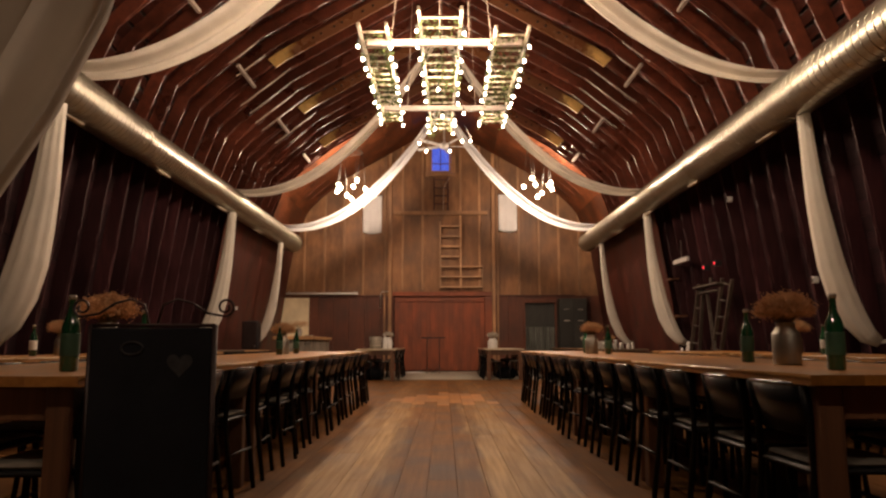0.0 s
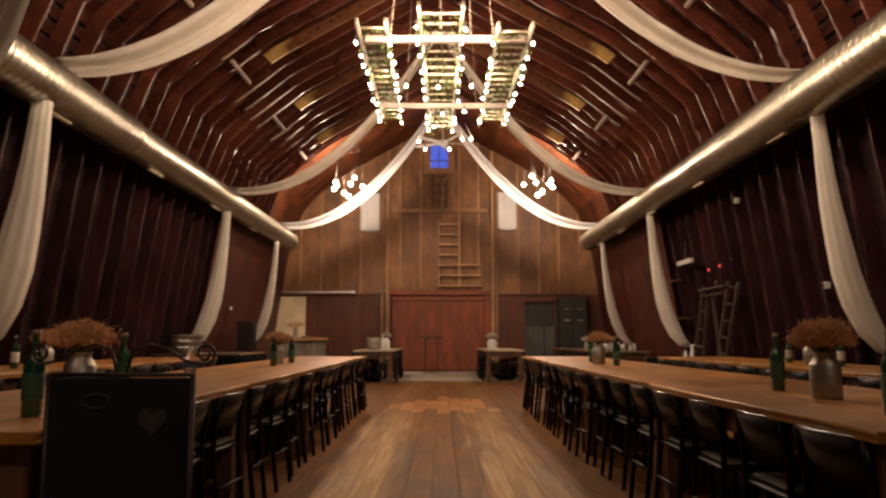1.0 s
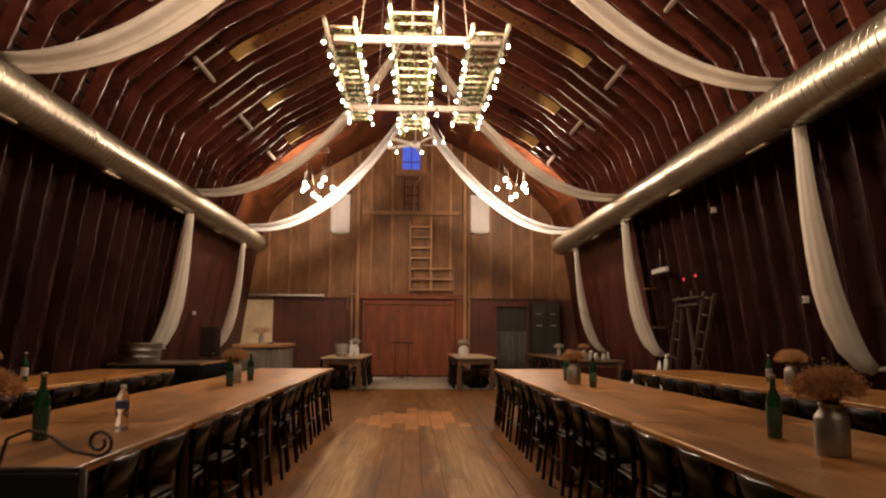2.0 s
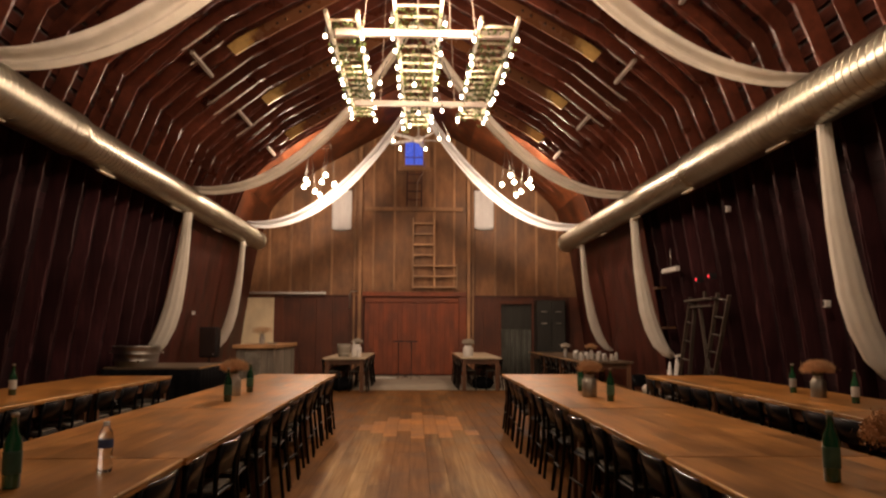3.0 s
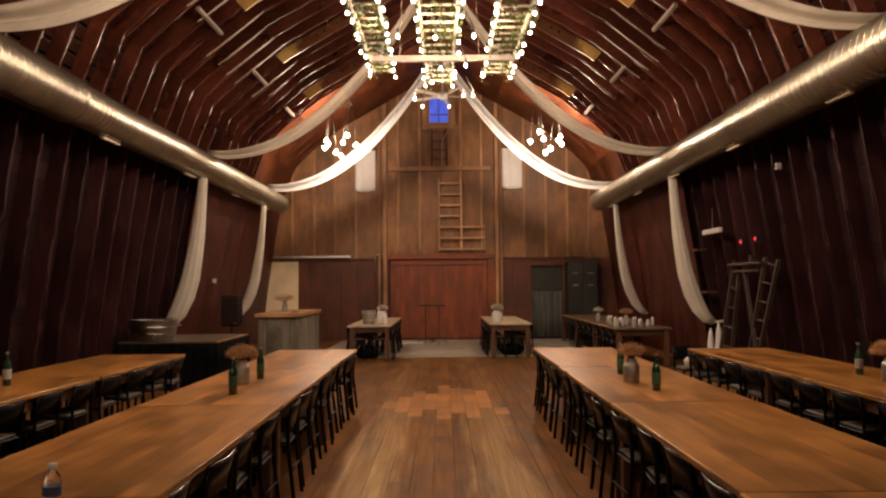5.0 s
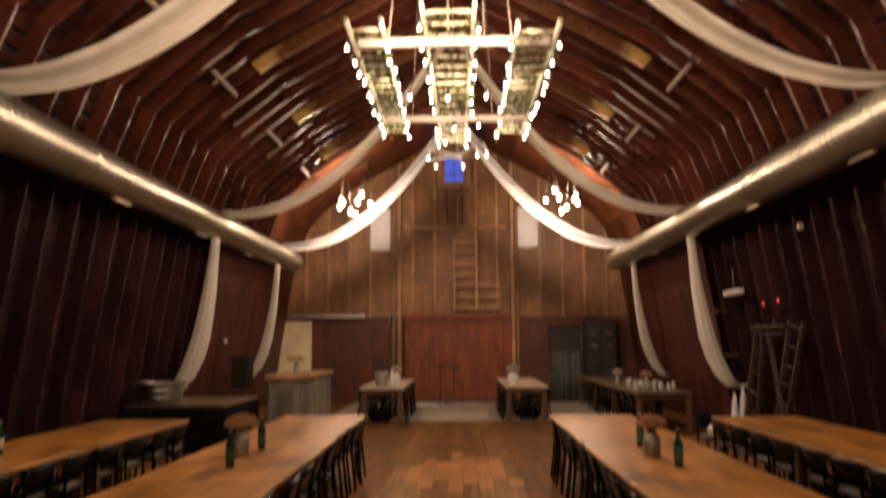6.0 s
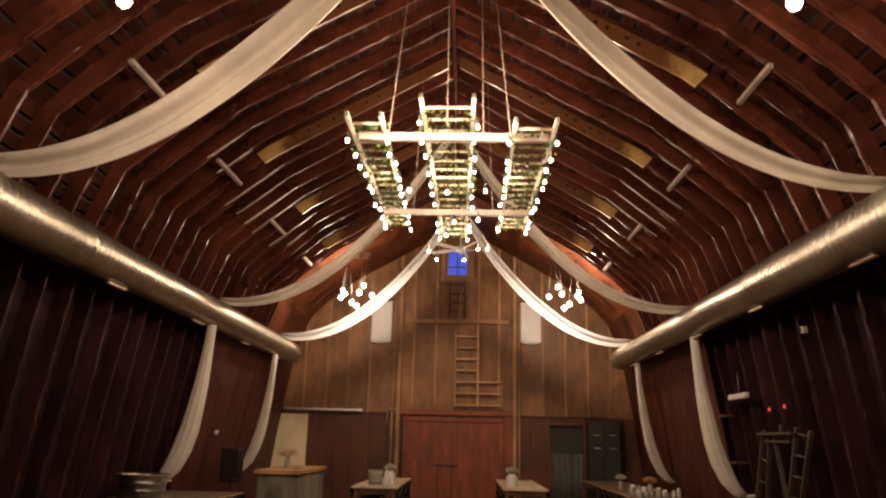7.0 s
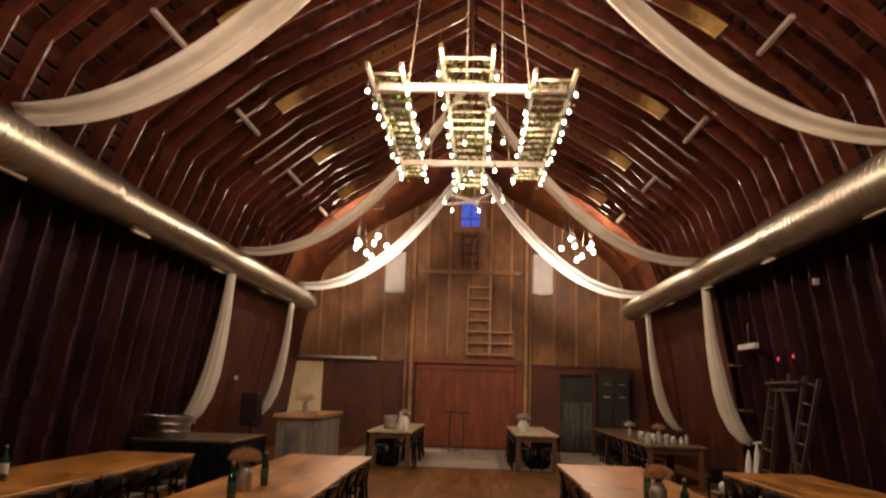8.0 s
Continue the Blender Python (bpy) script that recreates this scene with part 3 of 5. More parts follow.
TW, TL = 1.05, 2.345
first = make_table("dining_table", TW, TL, "long brown plank dining table with square timber legs", "dining tables")
spots = []
for cx, far, n in ((-1.72, 12.92, 4), (1.71, 12.92, 4), (-3.88, 12.42, 5), (3.73, 12.66, 5)):
    for k in range(n):
        spots.append((cx + random.uniform(-0.01, 0.01), far - TL * (k + 0.5), random.uniform(-0.25, 0.25)))
for k, (x, y, r) in enumerate(spots):
    if k == 0:
        first.matrix_basis = pose(x, y, 0, 0, 0, r)
    else:
        copy_thing(first, pose(x, y, 0, 0, 0, r))
small = make_table("side_table", 0.95, 2.0, "small table with pale top and brown legs", "side tables by the red door")
small.matrix_basis = pose(-1.635, 19.94, 0)
for x, y in ((-1.635, 21.95), (1.475, 20.38), (1.475, 22.39)):
    copy_thing(small, pose(x, y, 0))
buffet = make_table("buffet_table", 1.1, 2.3, "brown plank buffet table crowded with jars", "buffet tables")
buffet.matrix_basis = pose(3.86, 18.4, 0)
for y in (20.71, 23.02):
    copy_thing(buffet, pose(3.86, y, 0))
tub_table = make_table("serving_table", 1.55, 1.9, "low dark serving table under a zinc tub", "serving tables")
tub_table.matrix_basis = pose(-4.38, 15.55, 0)


# ---- chairs ----
def make_chair():
    c = thing("dining_chair", pose(0, 0, 0), "black chair with worn pale seat pad tucked under the table", "chair", "chairs at the tables")
    for s in (-1, 1):
        bm = bmesh.new()
        tube(bm, [(s * 0.19, -0.215, 0.0), (s * 0.19, -0.165, 0.43), (s * 0.195, -0.172, 0.6), (s * 0.195, -0.192, 0.72)], 0.0155, 6)
        part("rear_leg", bm, M["black"], c)
        bm = bmesh.new()
        tube(bm, [(s * 0.185, 0.195, 0.0), (s * 0.18, 0.175, 0.43)], 0.0155, 6)
        part("front_leg", bm, M["black_matte"], c)
    bm = bmesh.new()
    n = 6
    rows = [[], [], [], []]
    for k in range(n + 1):
        u = -0.205 + 0.41 * k / n
        bow = -0.03 * (1 - (2 * k / n - 1) ** 2)
        for r, (yy, zz) in enumerate(((-0.15, 0.55), (-0.197, 0.722), (-0.185, 0.727), (-0.138, 0.555))):
            rows[r].append(bm.verts.new((u, yy + bow, zz)))
    for r in range(4):
        for k in range(n):
            bm.faces.new((rows[r][k], rows[r][k + 1], rows[(r + 1) % 4][k + 1], rows[(r + 1) % 4][k])).smooth = r in (0, 2)
    bm.faces.new([rows[r][0] for r in range(4)])
    bm.faces.new([rows[r][n] for r in range(4)])
    part("backrest", bm, M["black"], c)
    bm = bmesh.new()
    tube(bm, [(-0.205 + 0.41 * k / 8, -0.19 - 0.03 * (1 - (2 * k / 8 - 1) ** 2), 0.724) for k in range(9)], 0.009, 8)
    part("top_rail", bm, M["gloss"], c, "shiny black top rail")
    bm = bmesh.new()
    box(bm, -0.2, 0.2, -0.17, 0.2, 0.425, 0.445, 0.008)
    part("seat", bm, M["black_matte"], c)
    bm = bmesh.new()
    box(bm, -0.18, 0.18, -0.15, 0.18, 0.446, 0.468, 0.01)
    part("seat_pad", bm, M["pad"], c, "worn pale seat pad")
    for yy, zz, hx in ((0.19, 0.2, 0.182), (-0.192, 0.24, 0.19)):
        bm = bmesh.new()
        tube(bm, [(-hx, yy, zz), (hx, yy, zz)], 0.009, 6)
        part("stretcher", bm, M["black_matte"], c)
    return c


chair = make_chair()
placed = 0
rng = random.Random(11)


def seat_at(x, y, rz):
    """Chair whose back stands at x, y; it faces rz degrees from +y."""
    global placed
    m = pose(x + rng.uniform(-0.025, 0.025), y + rng.uniform(-0.04, 0.04), 0, 0, 0, rz + rng.uniform(-4, 4))
    if placed == 0:
        chair.matrix_basis = m
    else:
        copy_thing(chair, m)
    placed += 1


for x, y, r in spots:
    for s in (-1, 1):
        for k in range(4):
            yy = y - TL / 2 + (k + 0.5) * TL / 4
            if yy < 1.0 and abs(x) > 3:
                continue
            seat_at(x + s * (TW / 2 - 0.19), yy, 90 * s)
for tx, ty in ((-1.635, 19.94), (1.475, 20.38)):
    for s in (-1, 1):
        for k in range(5):
            seat_at(tx + s * 0.3, ty - 0.6 + 0.68 * k, 90 * s)
for k in range(7):
    seat_at(3.5, 17.8 + 0.72 * k, -90)

seat_at(3.42, 13.1, 180)
bundle = thing("cloth_bundle", pose(3.42, 13.06, 0.469), "crumpled pale cloth bundle lying on a chair seat", "cloth")
bm = bmesh.new()
bmesh.ops.create_icosphere(bm, subdivisions=3, radius=0.13)
for v in bm.verts:
    v.co *= 1 + 0.3 * noise.noise(v.co * 11) + 0.1 * noise.noise(v.co * 30)
    v.co.z = max(v.co.z * 0.7 + 0.07, 0.0)
for f in bm.faces:
    f.smooth = True
part("folds", bm, M["cloth"], bundle)

# ---- arch plates and end arch ----
def along_arch(d, x_from, x_to, n):
    """Points under the roof, d below the rafters' lower edge, from one half-width to another."""
    line = [Vector(p) for p in offset_arch(-d)]
    out = []
    for k in range(n + 1):
        x = x_from + (x_to - x_from) * k / max(n, 1)
        for a, b in zip(line, line[1:]):
            if b.x <= x <= a.x:
                out.append((x, a.y + (b.y - a.y) * (x - a.x) / (b.x - a.x)))
                break
    return out


RIB_Y = [BACK - 0.35 - STEP * k - 0.075 for k in (7, 12, 17, 22, 27, 32)]
bolt = bmesh.new()
lathe(bolt, [(0.028, 0.0), (0.028, 0.012), (0.012, 0.02)], (0, 0, 0), 8)
bolt_me = mesh_of("bolt", bolt, M["iron"])
for py in RIB_Y:
    for s in (-1, 1):
        bm = bmesh.new()
        lo, hi = along_arch(0.1, 3.16, 0.1, 18), along_arch(-0.13, 3.32, 0.1, 18)
        arch_prism(bm, lo, hi, 0.0, 0.045, s)
        rib = part("rib", bm, M["rib"], shell, "brown pine rib with a gold highlight painted at its foot", pose(0, py, 0))
        for x in (2.45, 2.3, 2.05, 1.9, 1.5, 1.3):
            (bx, bz), = along_arch(-0.03, x, x, 0)
            piece("bolt", bolt_me, rib, pose(s * bx, 0.0, bz, 90, 0, 0))
# smooth boarding under the rafters and over the studs at the gable end
ends = [4.8, 4.42, 3.98, 3.53, 3.08, 2.5, 1.7, 0.9, 0.12]
for s in (-1, 1):
    for xa, xb in zip(ends, ends[1:]):
        bm = bmesh.new()
        arch_prism(bm, along_arch(0.034, xa, xb + 0.002, 3), along_arch(0.02, xa, xb + 0.002, 3), 21.4, BACK - 0.1, s)
        part("end_boarding", bm, M["end_board"], shell, "orange-brown roof boarding")
    low, high = offset_arch(-0.034)[:5], offset_arch(-0.018)[:5]
    for k in range(15):
        bm = bmesh.new()
        arch_prism(bm, low, high, 17.62 + k * 0.49, 17.62 + (k + 1) * 0.49 - 0.005, s)
        part("side_board", bm, M["side_board"], shell, "dark red wall board")
# split laths nailed along the lower edge of the haunch rafters, pale to carry the highlights there
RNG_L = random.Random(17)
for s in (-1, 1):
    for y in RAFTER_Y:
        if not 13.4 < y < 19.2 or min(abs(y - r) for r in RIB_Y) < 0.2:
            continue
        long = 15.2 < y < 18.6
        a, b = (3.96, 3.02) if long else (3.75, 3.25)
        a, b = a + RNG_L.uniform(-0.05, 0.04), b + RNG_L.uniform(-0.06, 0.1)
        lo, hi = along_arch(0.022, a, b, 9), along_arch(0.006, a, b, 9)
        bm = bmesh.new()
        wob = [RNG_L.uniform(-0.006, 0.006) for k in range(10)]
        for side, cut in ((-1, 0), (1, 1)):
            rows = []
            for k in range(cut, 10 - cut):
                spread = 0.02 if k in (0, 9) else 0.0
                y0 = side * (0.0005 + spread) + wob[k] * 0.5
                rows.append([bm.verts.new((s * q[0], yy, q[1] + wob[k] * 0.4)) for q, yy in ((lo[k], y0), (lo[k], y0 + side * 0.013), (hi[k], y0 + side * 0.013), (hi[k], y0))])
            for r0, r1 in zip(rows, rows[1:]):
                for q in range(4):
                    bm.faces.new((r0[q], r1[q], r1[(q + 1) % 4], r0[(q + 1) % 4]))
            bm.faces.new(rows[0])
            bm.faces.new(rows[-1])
        part("lath", bm, M["lath"], shell, "split wooden lath in a pale tone for the rafter highlights", pose(0, y, 0))
# short braces nailed under the rafters
for s in (-1, 1):
    for y0, y1 in ((7.7, 8.8), (10.75, 11.75), (13.85, 15.05), (17.05, 18.2), (20.1, 21.0)):
        bm = bmesh.new()
        bar(bm, (s * 3.62, y0, 5.84), (s * 3.62, y1, 5.86), 0.055, 0.055)
        part("brace", bm, M["beam"], shell, "pale wooden brace")

# ---- fittings of the gable wall ----
win = thing("window_1", pose(AX, BACK, 0), "small gable window with blue dusk behind four panes", "window", kind="structure")
wx = -0.04
for x0, x1, z0, z1 in ((-0.34, -0.28, 6.5, 7.42), (0.28, 0.34, 6.5, 7.42), (-0.28, 0.28, 7.36, 7.42), (-0.28, 0.28, 6.5, 6.56)):
    bm = bmesh.new()
    box(bm, wx + x0, wx + x1, -0.03, 0.09, z0, z1, 0.005)
    part("window_frame", bm, M["trim"], win)
for x0, x1, z0, z1 in ((-0.012, 0.012, 6.56, 7.36), (-0.28, -0.013, 6.8, 6.825), (0.013, 0.28, 6.8, 6.825)):
    bm = bmesh.new()
    box(bm, wx + x0, wx + x1, 0.03, 0.06, z0, z1)
    part("glazing_bar", bm, M["gable_dark"], win)
for x0, x1, z0, z1 in ((-0.28, -0.012, 6.56, 6.8), (0.012, 0.28, 6.56, 6.8), (-0.28, -0.012, 6.825, 7.36), (0.012, 0.28, 6.825, 7.36)):
    bm = bmesh.new()
    box(bm, wx + x0, wx + x1, 0.065, 0.07, z0, z1)
    part("pane", bm, M["pane"], win)
for s in (-1, 1):
    bm = bmesh.new()
    box(bm, wx + s * 0.42 - 0.07, wx + s * 0.42 + 0.07, -0.06, 0.018, 6.36, 7.5, 0.006)
    part("casing", bm, M["trim"], win)
bm = bmesh.new()
box(bm, wx - 0.5, wx + 0.5, -0.09, 0.018, 6.38, 6.48, 0.006)
part("window_sill", bm, M["trim"], win)

steps = thing("wall_ladder", pose(AX, BACK, 0), "brown plank ladder steps fixed to the gable wall", "ladder")
for x in (-0.05, 0.61):
    bm = bmesh.new()
    box(bm, x - 0.025, x + 0.025, -0.12, -0.032, 2.66, 4.85 if x < 0.3 else 4.82, 0.005)
    part("rail", bm, M["rung"], steps)
for k in range(7):
    z = 2.7 + k * 0.33
    bm = bmesh.new()
    box(bm, -0.023, 0.583, -0.14, -0.035, z - 0.02, z + 0.035, 0.005)
    part("step", bm, M["rung"], steps)
shelf = thing("wall_shelf", pose(AX, BACK, 0), "three short brown shelves beside the wall ladder", "shelf")
bm = bmesh.new()
box(bm, 1.285, 1.325, -0.12, -0.032, 2.64, 3.42, 0.005)
part("upright", bm, M["rung"], shelf)
for k in range(3):
    z = 2.7 + k * 0.33
    bm = bmesh.new()
    box(bm, 0.64, 1.283, -0.14, -0.035, z - 0.02, z + 0.035, 0.005)
    part("shelf_board", bm, M["rung"], shelf)
upper = thing("loft_ladder", pose(AX, BACK, 0), "dark wooden ladder below the gable window", "ladder")
for x in (-0.25, 0.2):
    bm = bmesh.new()
    box(bm, x - 0.025, x + 0.025, -0.09, -0.032, 5.22, 6.35, 0.005)
    part("rail", bm, M["gable_dark"], upper)
for k in range(4):
    bm = bmesh.new()
    box(bm, -0.223, 0.173, -0.09, -0.035, 5.42 + k * 0.27, 5.465 + k * 0.27, 0.005)
    part("step", bm, M["gable_dark"], upper)
cord = thing("pull_cord", pose(AX + 0.05, BACK - 0.12, 5.22), "thin cord hanging over the wall rail", "cord")
bm = bmesh.new()
tube(bm, [(0, 0, 0), (0.01, 0, 0.4), (0.02, 0, 0.75), (0.12, 0.0, 0.95), (0.2, 0, 1.1)], 0.012, 6)
part("cord_line", bm, M["rope"], cord)


def cover(x0, x1, z0, z1):
    c = thing("window_cover", pose(0, BACK, 0), "white cloth hung over a small window", "cloth", "window covers")
    bm = bmesh.new()
    nx, nz = 14, 16
    g = [[bm.verts.new((x0 + (x1 - x0) * i / nx, -0.05 - 0.012 * math.sin(i * 1.3) - 0.02 * (1 - j / nz) * (1 + math.sin(i * 0.9)), z0 + (z1 - z0) * j / nz - (0.05 * (1 - ((2 * i / nx - 1) ** 2)) if j == 0 else 0))) for i in range(nx + 1)] for j in range(nz + 1)]
    for j in range(nz):
        for i in range(nx):
            bm.faces.new((g[j][i], g[j][i + 1], g[j + 1][i + 1], g[j + 1][i])).smooth = True
    ob = part("cloth_panel", bm, M["white"], c)
    so = ob.modifiers.new("thick", "SOLIDIFY"); so.thickness = 0.008
    bm = bmesh.new()
    tube(bm, [(x0 - 0.04, -0.06, z1), (x1 + 0.04, -0.06, z1)], 0.014, 8)
    part("curtain_rod", bm, M["iron"], c)


cover(-2.66, -2.05, 4.5, 5.73)
cover(1.78, 2.38, 4.55, 5.76)

roller = thing("screen_roller", pose(0, BACK - 0.12, 2.5), "long thin white projector screen tube on the wall", "screen")
bm = bmesh.new()
tube(bm, [(-5.1, 0, 0), (-2.84, 0, 0)], 0.035, 10)
part("tube", bm, M["white_plastic"], roller)
for x in (-5.0, -4.2, -3.4, -2.9):
    bm = bmesh.new()
    box(bm, x - 0.02, x + 0.02, -0.045, 0.115, 0.036, 0.07, 0.004)
    part("clip", bm, M["zinc"], roller)
bm = bmesh.new()
box(bm, -2.84, -2.79, -0.04, 0.04, -0.045, 0.045, 0.006)
part("end_cap", bm, M["white_plastic"], roller)
pipe = thing("wall_pipe", pose(-2.0, BACK - 0.07, 2.2), "short bent steel pipe on the wall", "pipe")
bm = bmesh.new()
tube(bm, [(-0.06, 0, -0.15), (-0.06, 0, 0.28), (-0.02, 0, 0.36), (0.16, 0, 0.37), (0.16, 0.05, 0.37)], 0.016, 8)
part("bent_tube", bm, M["steel"], pipe)
board = thing("cream_board", pose(-4.85, BACK - 0.1, 0), "tall cream painted board leaning on the wall", "board")
bm = bmesh.new()
box(bm, -0.5, 0.5, -0.025, 0.0, 0.0, 2.36, 0.006)
part("panel", bm, M["beige"], board)

# doorway with curtain, dark cabinet
hall = thing("door_2", pose(AX, BACK, 0), "dark side doorway closed with a striped grey curtain", "doorway", kind="structure")
for x0, x1, z0, z1 in ((2.61, 2.69, 0, 2.3), (3.64, 3.72, 0, 2.3), (2.69, 3.64, 2.2, 2.3)):
    bm = bmesh.new()
    box(bm, x0, x1, -0.05, -0.003, z0, z1, 0.005)
    part("door_frame", bm, M["gable_dark"], hall)
bm = bmesh.new()
box(bm, 2.69, 3.64, 0.07, 0.095, 1.4, 2.2)
part("upper_panel", bm, M["green_paint"], hall)
for k in range(16):
    bm = bmesh.new()
    x = 2.72 + k * 0.058
    lathe(bm, [(0.024, 0.06), (0.022, 0.7), (0.017, 1.42)], (x, 0.03 + 0.012 * math.sin(k * 2.1), 0), 8)
    part("curtain_strip", bm, M["curtain"], hall)
cab = thing("cabinet", pose(4.05, BACK - 0.36, 0), "tall dark green cabinet with small bright handles", "cabinet")
bm = bmesh.new()
box(bm, -0.44, 0.44, -0.28, 0.3, 0.0, 2.3, 0.01)
part("body", bm, M["green_paint"], cab)
for i, x in enumerate((-0.215, 0.215)):
    d = part("cabinet_door", (lambda b: (box(b, x - 0.205, x + 0.205, -0.31, -0.284, 0.06, 2.25, 0.006), b)[1])(bmesh.new()), M["green_paint"], cab)
    for z in (1.6, 1.95):
        bm = bmesh.new()
        box(bm, x - 0.09, x + 0.09, -0.335, -0.312, z - 0.018, z + 0.018, 0.006)
        part("label_holder", bm, M["steel"], d, "bright steel label holder")

# ---- cloth swags and drapes ----
def band(name, pts, widths, normals, label, group, material, depth=0.12):
    """A gathered cloth band that runs through pts; its breadth lies along normals."""
    t = thing(name, pose(*pts[0]), label, "drapery", group)
    o = Vector(pts[0])
    bm = bmesh.new()
    nv = 18
    rows = []
    for i, p in enumerate(pts):
        row = []
        for k in range(nv + 1):
            v = k / nv - 0.5
            f = 0.042 * math.sin(v * 13 + 0.9 * math.sin(i * 0.17)) + 0.009 * math.sin(v * 38 + 1.6 * math.sin(i * 0.11 + v * 5))
            q = Vector(p) - o + Vector(normals[i]) * (v * widths[i]) + Vector((0, 1, 0)) * (depth * math.cos(math.pi * v) + f * min(1, widths[i] / 0.3))
            row.append(bm.verts.new(q))
        rows.append(row)
    for a, b in zip(rows, rows[1:]):
        for k in range(nv):
            bm.faces.new((a[k], a[k + 1], b[k + 1], b[k])).smooth = True
    ob = part("cloth", bm, material, t)
    so = ob.modifiers.new("thick", "SOLIDIFY"); so.thickness = 0.004
    for i in (0, len(pts) - 1):
        bm = bmesh.new()
        bmesh.ops.create_uvsphere(bm, u_segments=12, v_segments=8, radius=0.05, matrix=Matrix.Translation(Vector(pts[i]) - o + Vector((0, depth, 0))))
        part("tie_knot", bm, material, t)
    return t


def swag(y, s, apex_z, sag, width, y_end=None, end=(4.66, 4.3), material=None):
    n = 44
    ye = y if y_end is None else y_end
    pts, ws, ns = [], [], []
    for i in range(n + 1):
        u = i / n
        x = end[0] + (0.06 - end[0]) * u
        z = end[1] + (apex_z - end[1]) * u - sag * 4 * u * (1 - u)
        pts.append((AX + s * x, ye + (y - ye) * u, z))
        slope = (apex_z - end[1]) - sag * 4 * (1 - 2 * u)
        t = Vector((-end[0], slope)).normalized()
        ns.append((s * t.y, 0, -t.x))
        ws.append(width * (0.36 + 0.64 * math.sin(math.pi * min(1, 0.07 + u * 0.85)) ** 0.8))
    band("ceiling_swag", pts, ws, ns, "cream cloth swag draped from the ridge to the duct", "swags", material or M["swag"])


for s in (-1, 1):
    swag(10.05 if s < 0 else 10.3, s, 8.0, 0.99 if s < 0 else 1.04, 0.42 if s < 0 else 0.27)
    swag(17.6, s, 8.0, 1.08, 0.25)
    swag(22.7, s, 7.9, 1.03, 0.3, material=M["white"])


def drape(y, s, w, out=0.04):
    """Gathered column of cloth from the duct, pulled out to the wall at its foot."""
    t = thing("side_drape", pose(AX + s * 4.52, y, 0), "cream cloth drape tied back to the wall", "drapery", "side drapes")
    path = [(-0.02, 3.68), (0.0, 3.4), (0.03, 3.0), (0.07, 2.6), (0.13, 2.2), (0.2, 1.8), (0.3, 1.45), (0.43, 1.15), (0.57, 0.96), (0.7, 0.88)]
    bm = bmesh.new()
    seg = 40
    rings = []
    for i, (dx, z) in enumerate(path):
        a, b = path[max(i - 1, 0)], path[min(i + 1, len(path) - 1)]
        tv = Vector((b[0] - a[0], b[1] - a[1])).normalized()
        n = Vector((-tv.y, tv.x))
        g = w * (0.52, 0.57, 0.67, 0.8, 0.94, 1.06, 1.1, 1.0, 0.74, 0.44)[i]
        ring = []
        for k in range(seg):
            a = k * math.tau / seg
            f = 1 + 0.07 * math.sin(9 * a + 0.3 * i)
            u, v = math.cos(a) * g * 0.5 * f, math.sin(a) * g * 0.3 * f
            ring.append(bm.verts.new((s * (dx + out + n.x * u), v, z + n.y * u)))
        rings.append(ring)
    for a, b in zip(rings, rings[1:]):
        for k in range(seg):
            bm.faces.new((a[k], a[(k + 1) % seg], b[(k + 1) % seg], b[k])).smooth = True
    bm.faces.new(rings[0]); bm.faces.new(rings[-1])
    part("cloth", bm, M["cloth"], t)
    bm = bmesh.new()
    bar(bm, (s * 0.66, 0, 0.88), (s * 0.86, 0, 0.9), 0.05, 0.04)
    part("tie_back", bm, M["cloth"], t)


for yl, yr, wl, wr in ((9.5, 9.95, 0.42, 0.3), (16.75, 17.0, 0.31, 0.28), (21.5, 21.7, 0.23, 0.22)):
    drape(yl, -1, wl, -0.04)
    drape(yr, 1, wr, 0.0 if yr < 11 else -0.02)
# the entrance curtain, pulled aside beside the viewer's way and tied to the near table
pts = [Vector((-0.1, 2.15, 8.0)).lerp(Vector((-0.61, 2.15, 1.62)), i / 14) - Vector((0.12 * math.sin(math.pi * i / 14), 0, 0)) for i in range(15)]
pts += [Vector((x, 2.15, z)) for x, z in ((-0.67, 1.41), (-0.73, 1.275), (-0.81, 1.14), (-0.9, 1.02), (-1.03, 0.91), (-1.18, 0.845), (-1.34, 0.82), (-1.75, 0.81), (-2.4, 0.82), (-3.1, 0.84), (-3.4, 0.8))]
ns = []
for i, p in enumerate(pts):
    d = (pts[min(i + 1, len(pts) - 1)] - pts[max(i - 1, 0)]).normalized()
    ns.append((d.z, 0, -d.x))
band("ceiling_swag", [tuple(p) for p in pts], [0.22 + 0.01 * min(i, 10) - 0.02 * max(0, i - 20) for i in range(len(pts))], ns, "cream cloth curtain pulled aside and tied to a table", "swags", M["swag"], 0.08)

# ---- lights ----
def sphere_mesh(name, r, material, seg=12, stretch=1.0):
    bm = bmesh.new()
    bmesh.ops.create_uvsphere(bm, u_segments=seg, v_segments=8, radius=r)
    for v in bm.verts:
        v.co.z *= stretch
    for f in bm.faces:
        f.smooth = True
    return mesh_of(name, bm, material)


BULB = sphere_mesh("bulb", 0.0215, M["bulb"], stretch=1.3)
BIG_BULB = sphere_mesh("bulb", 0.055, M["bulb"], stretch=1.1)
bm = bmesh.new()
lathe(bm, [(0.016, 0.045), (0.018, 0.06), (0.018, 0.1), (0.01, 0.11)], (0, 0, 0), 8)
SOCKET = mesh_of("socket", bm, M["cord"])


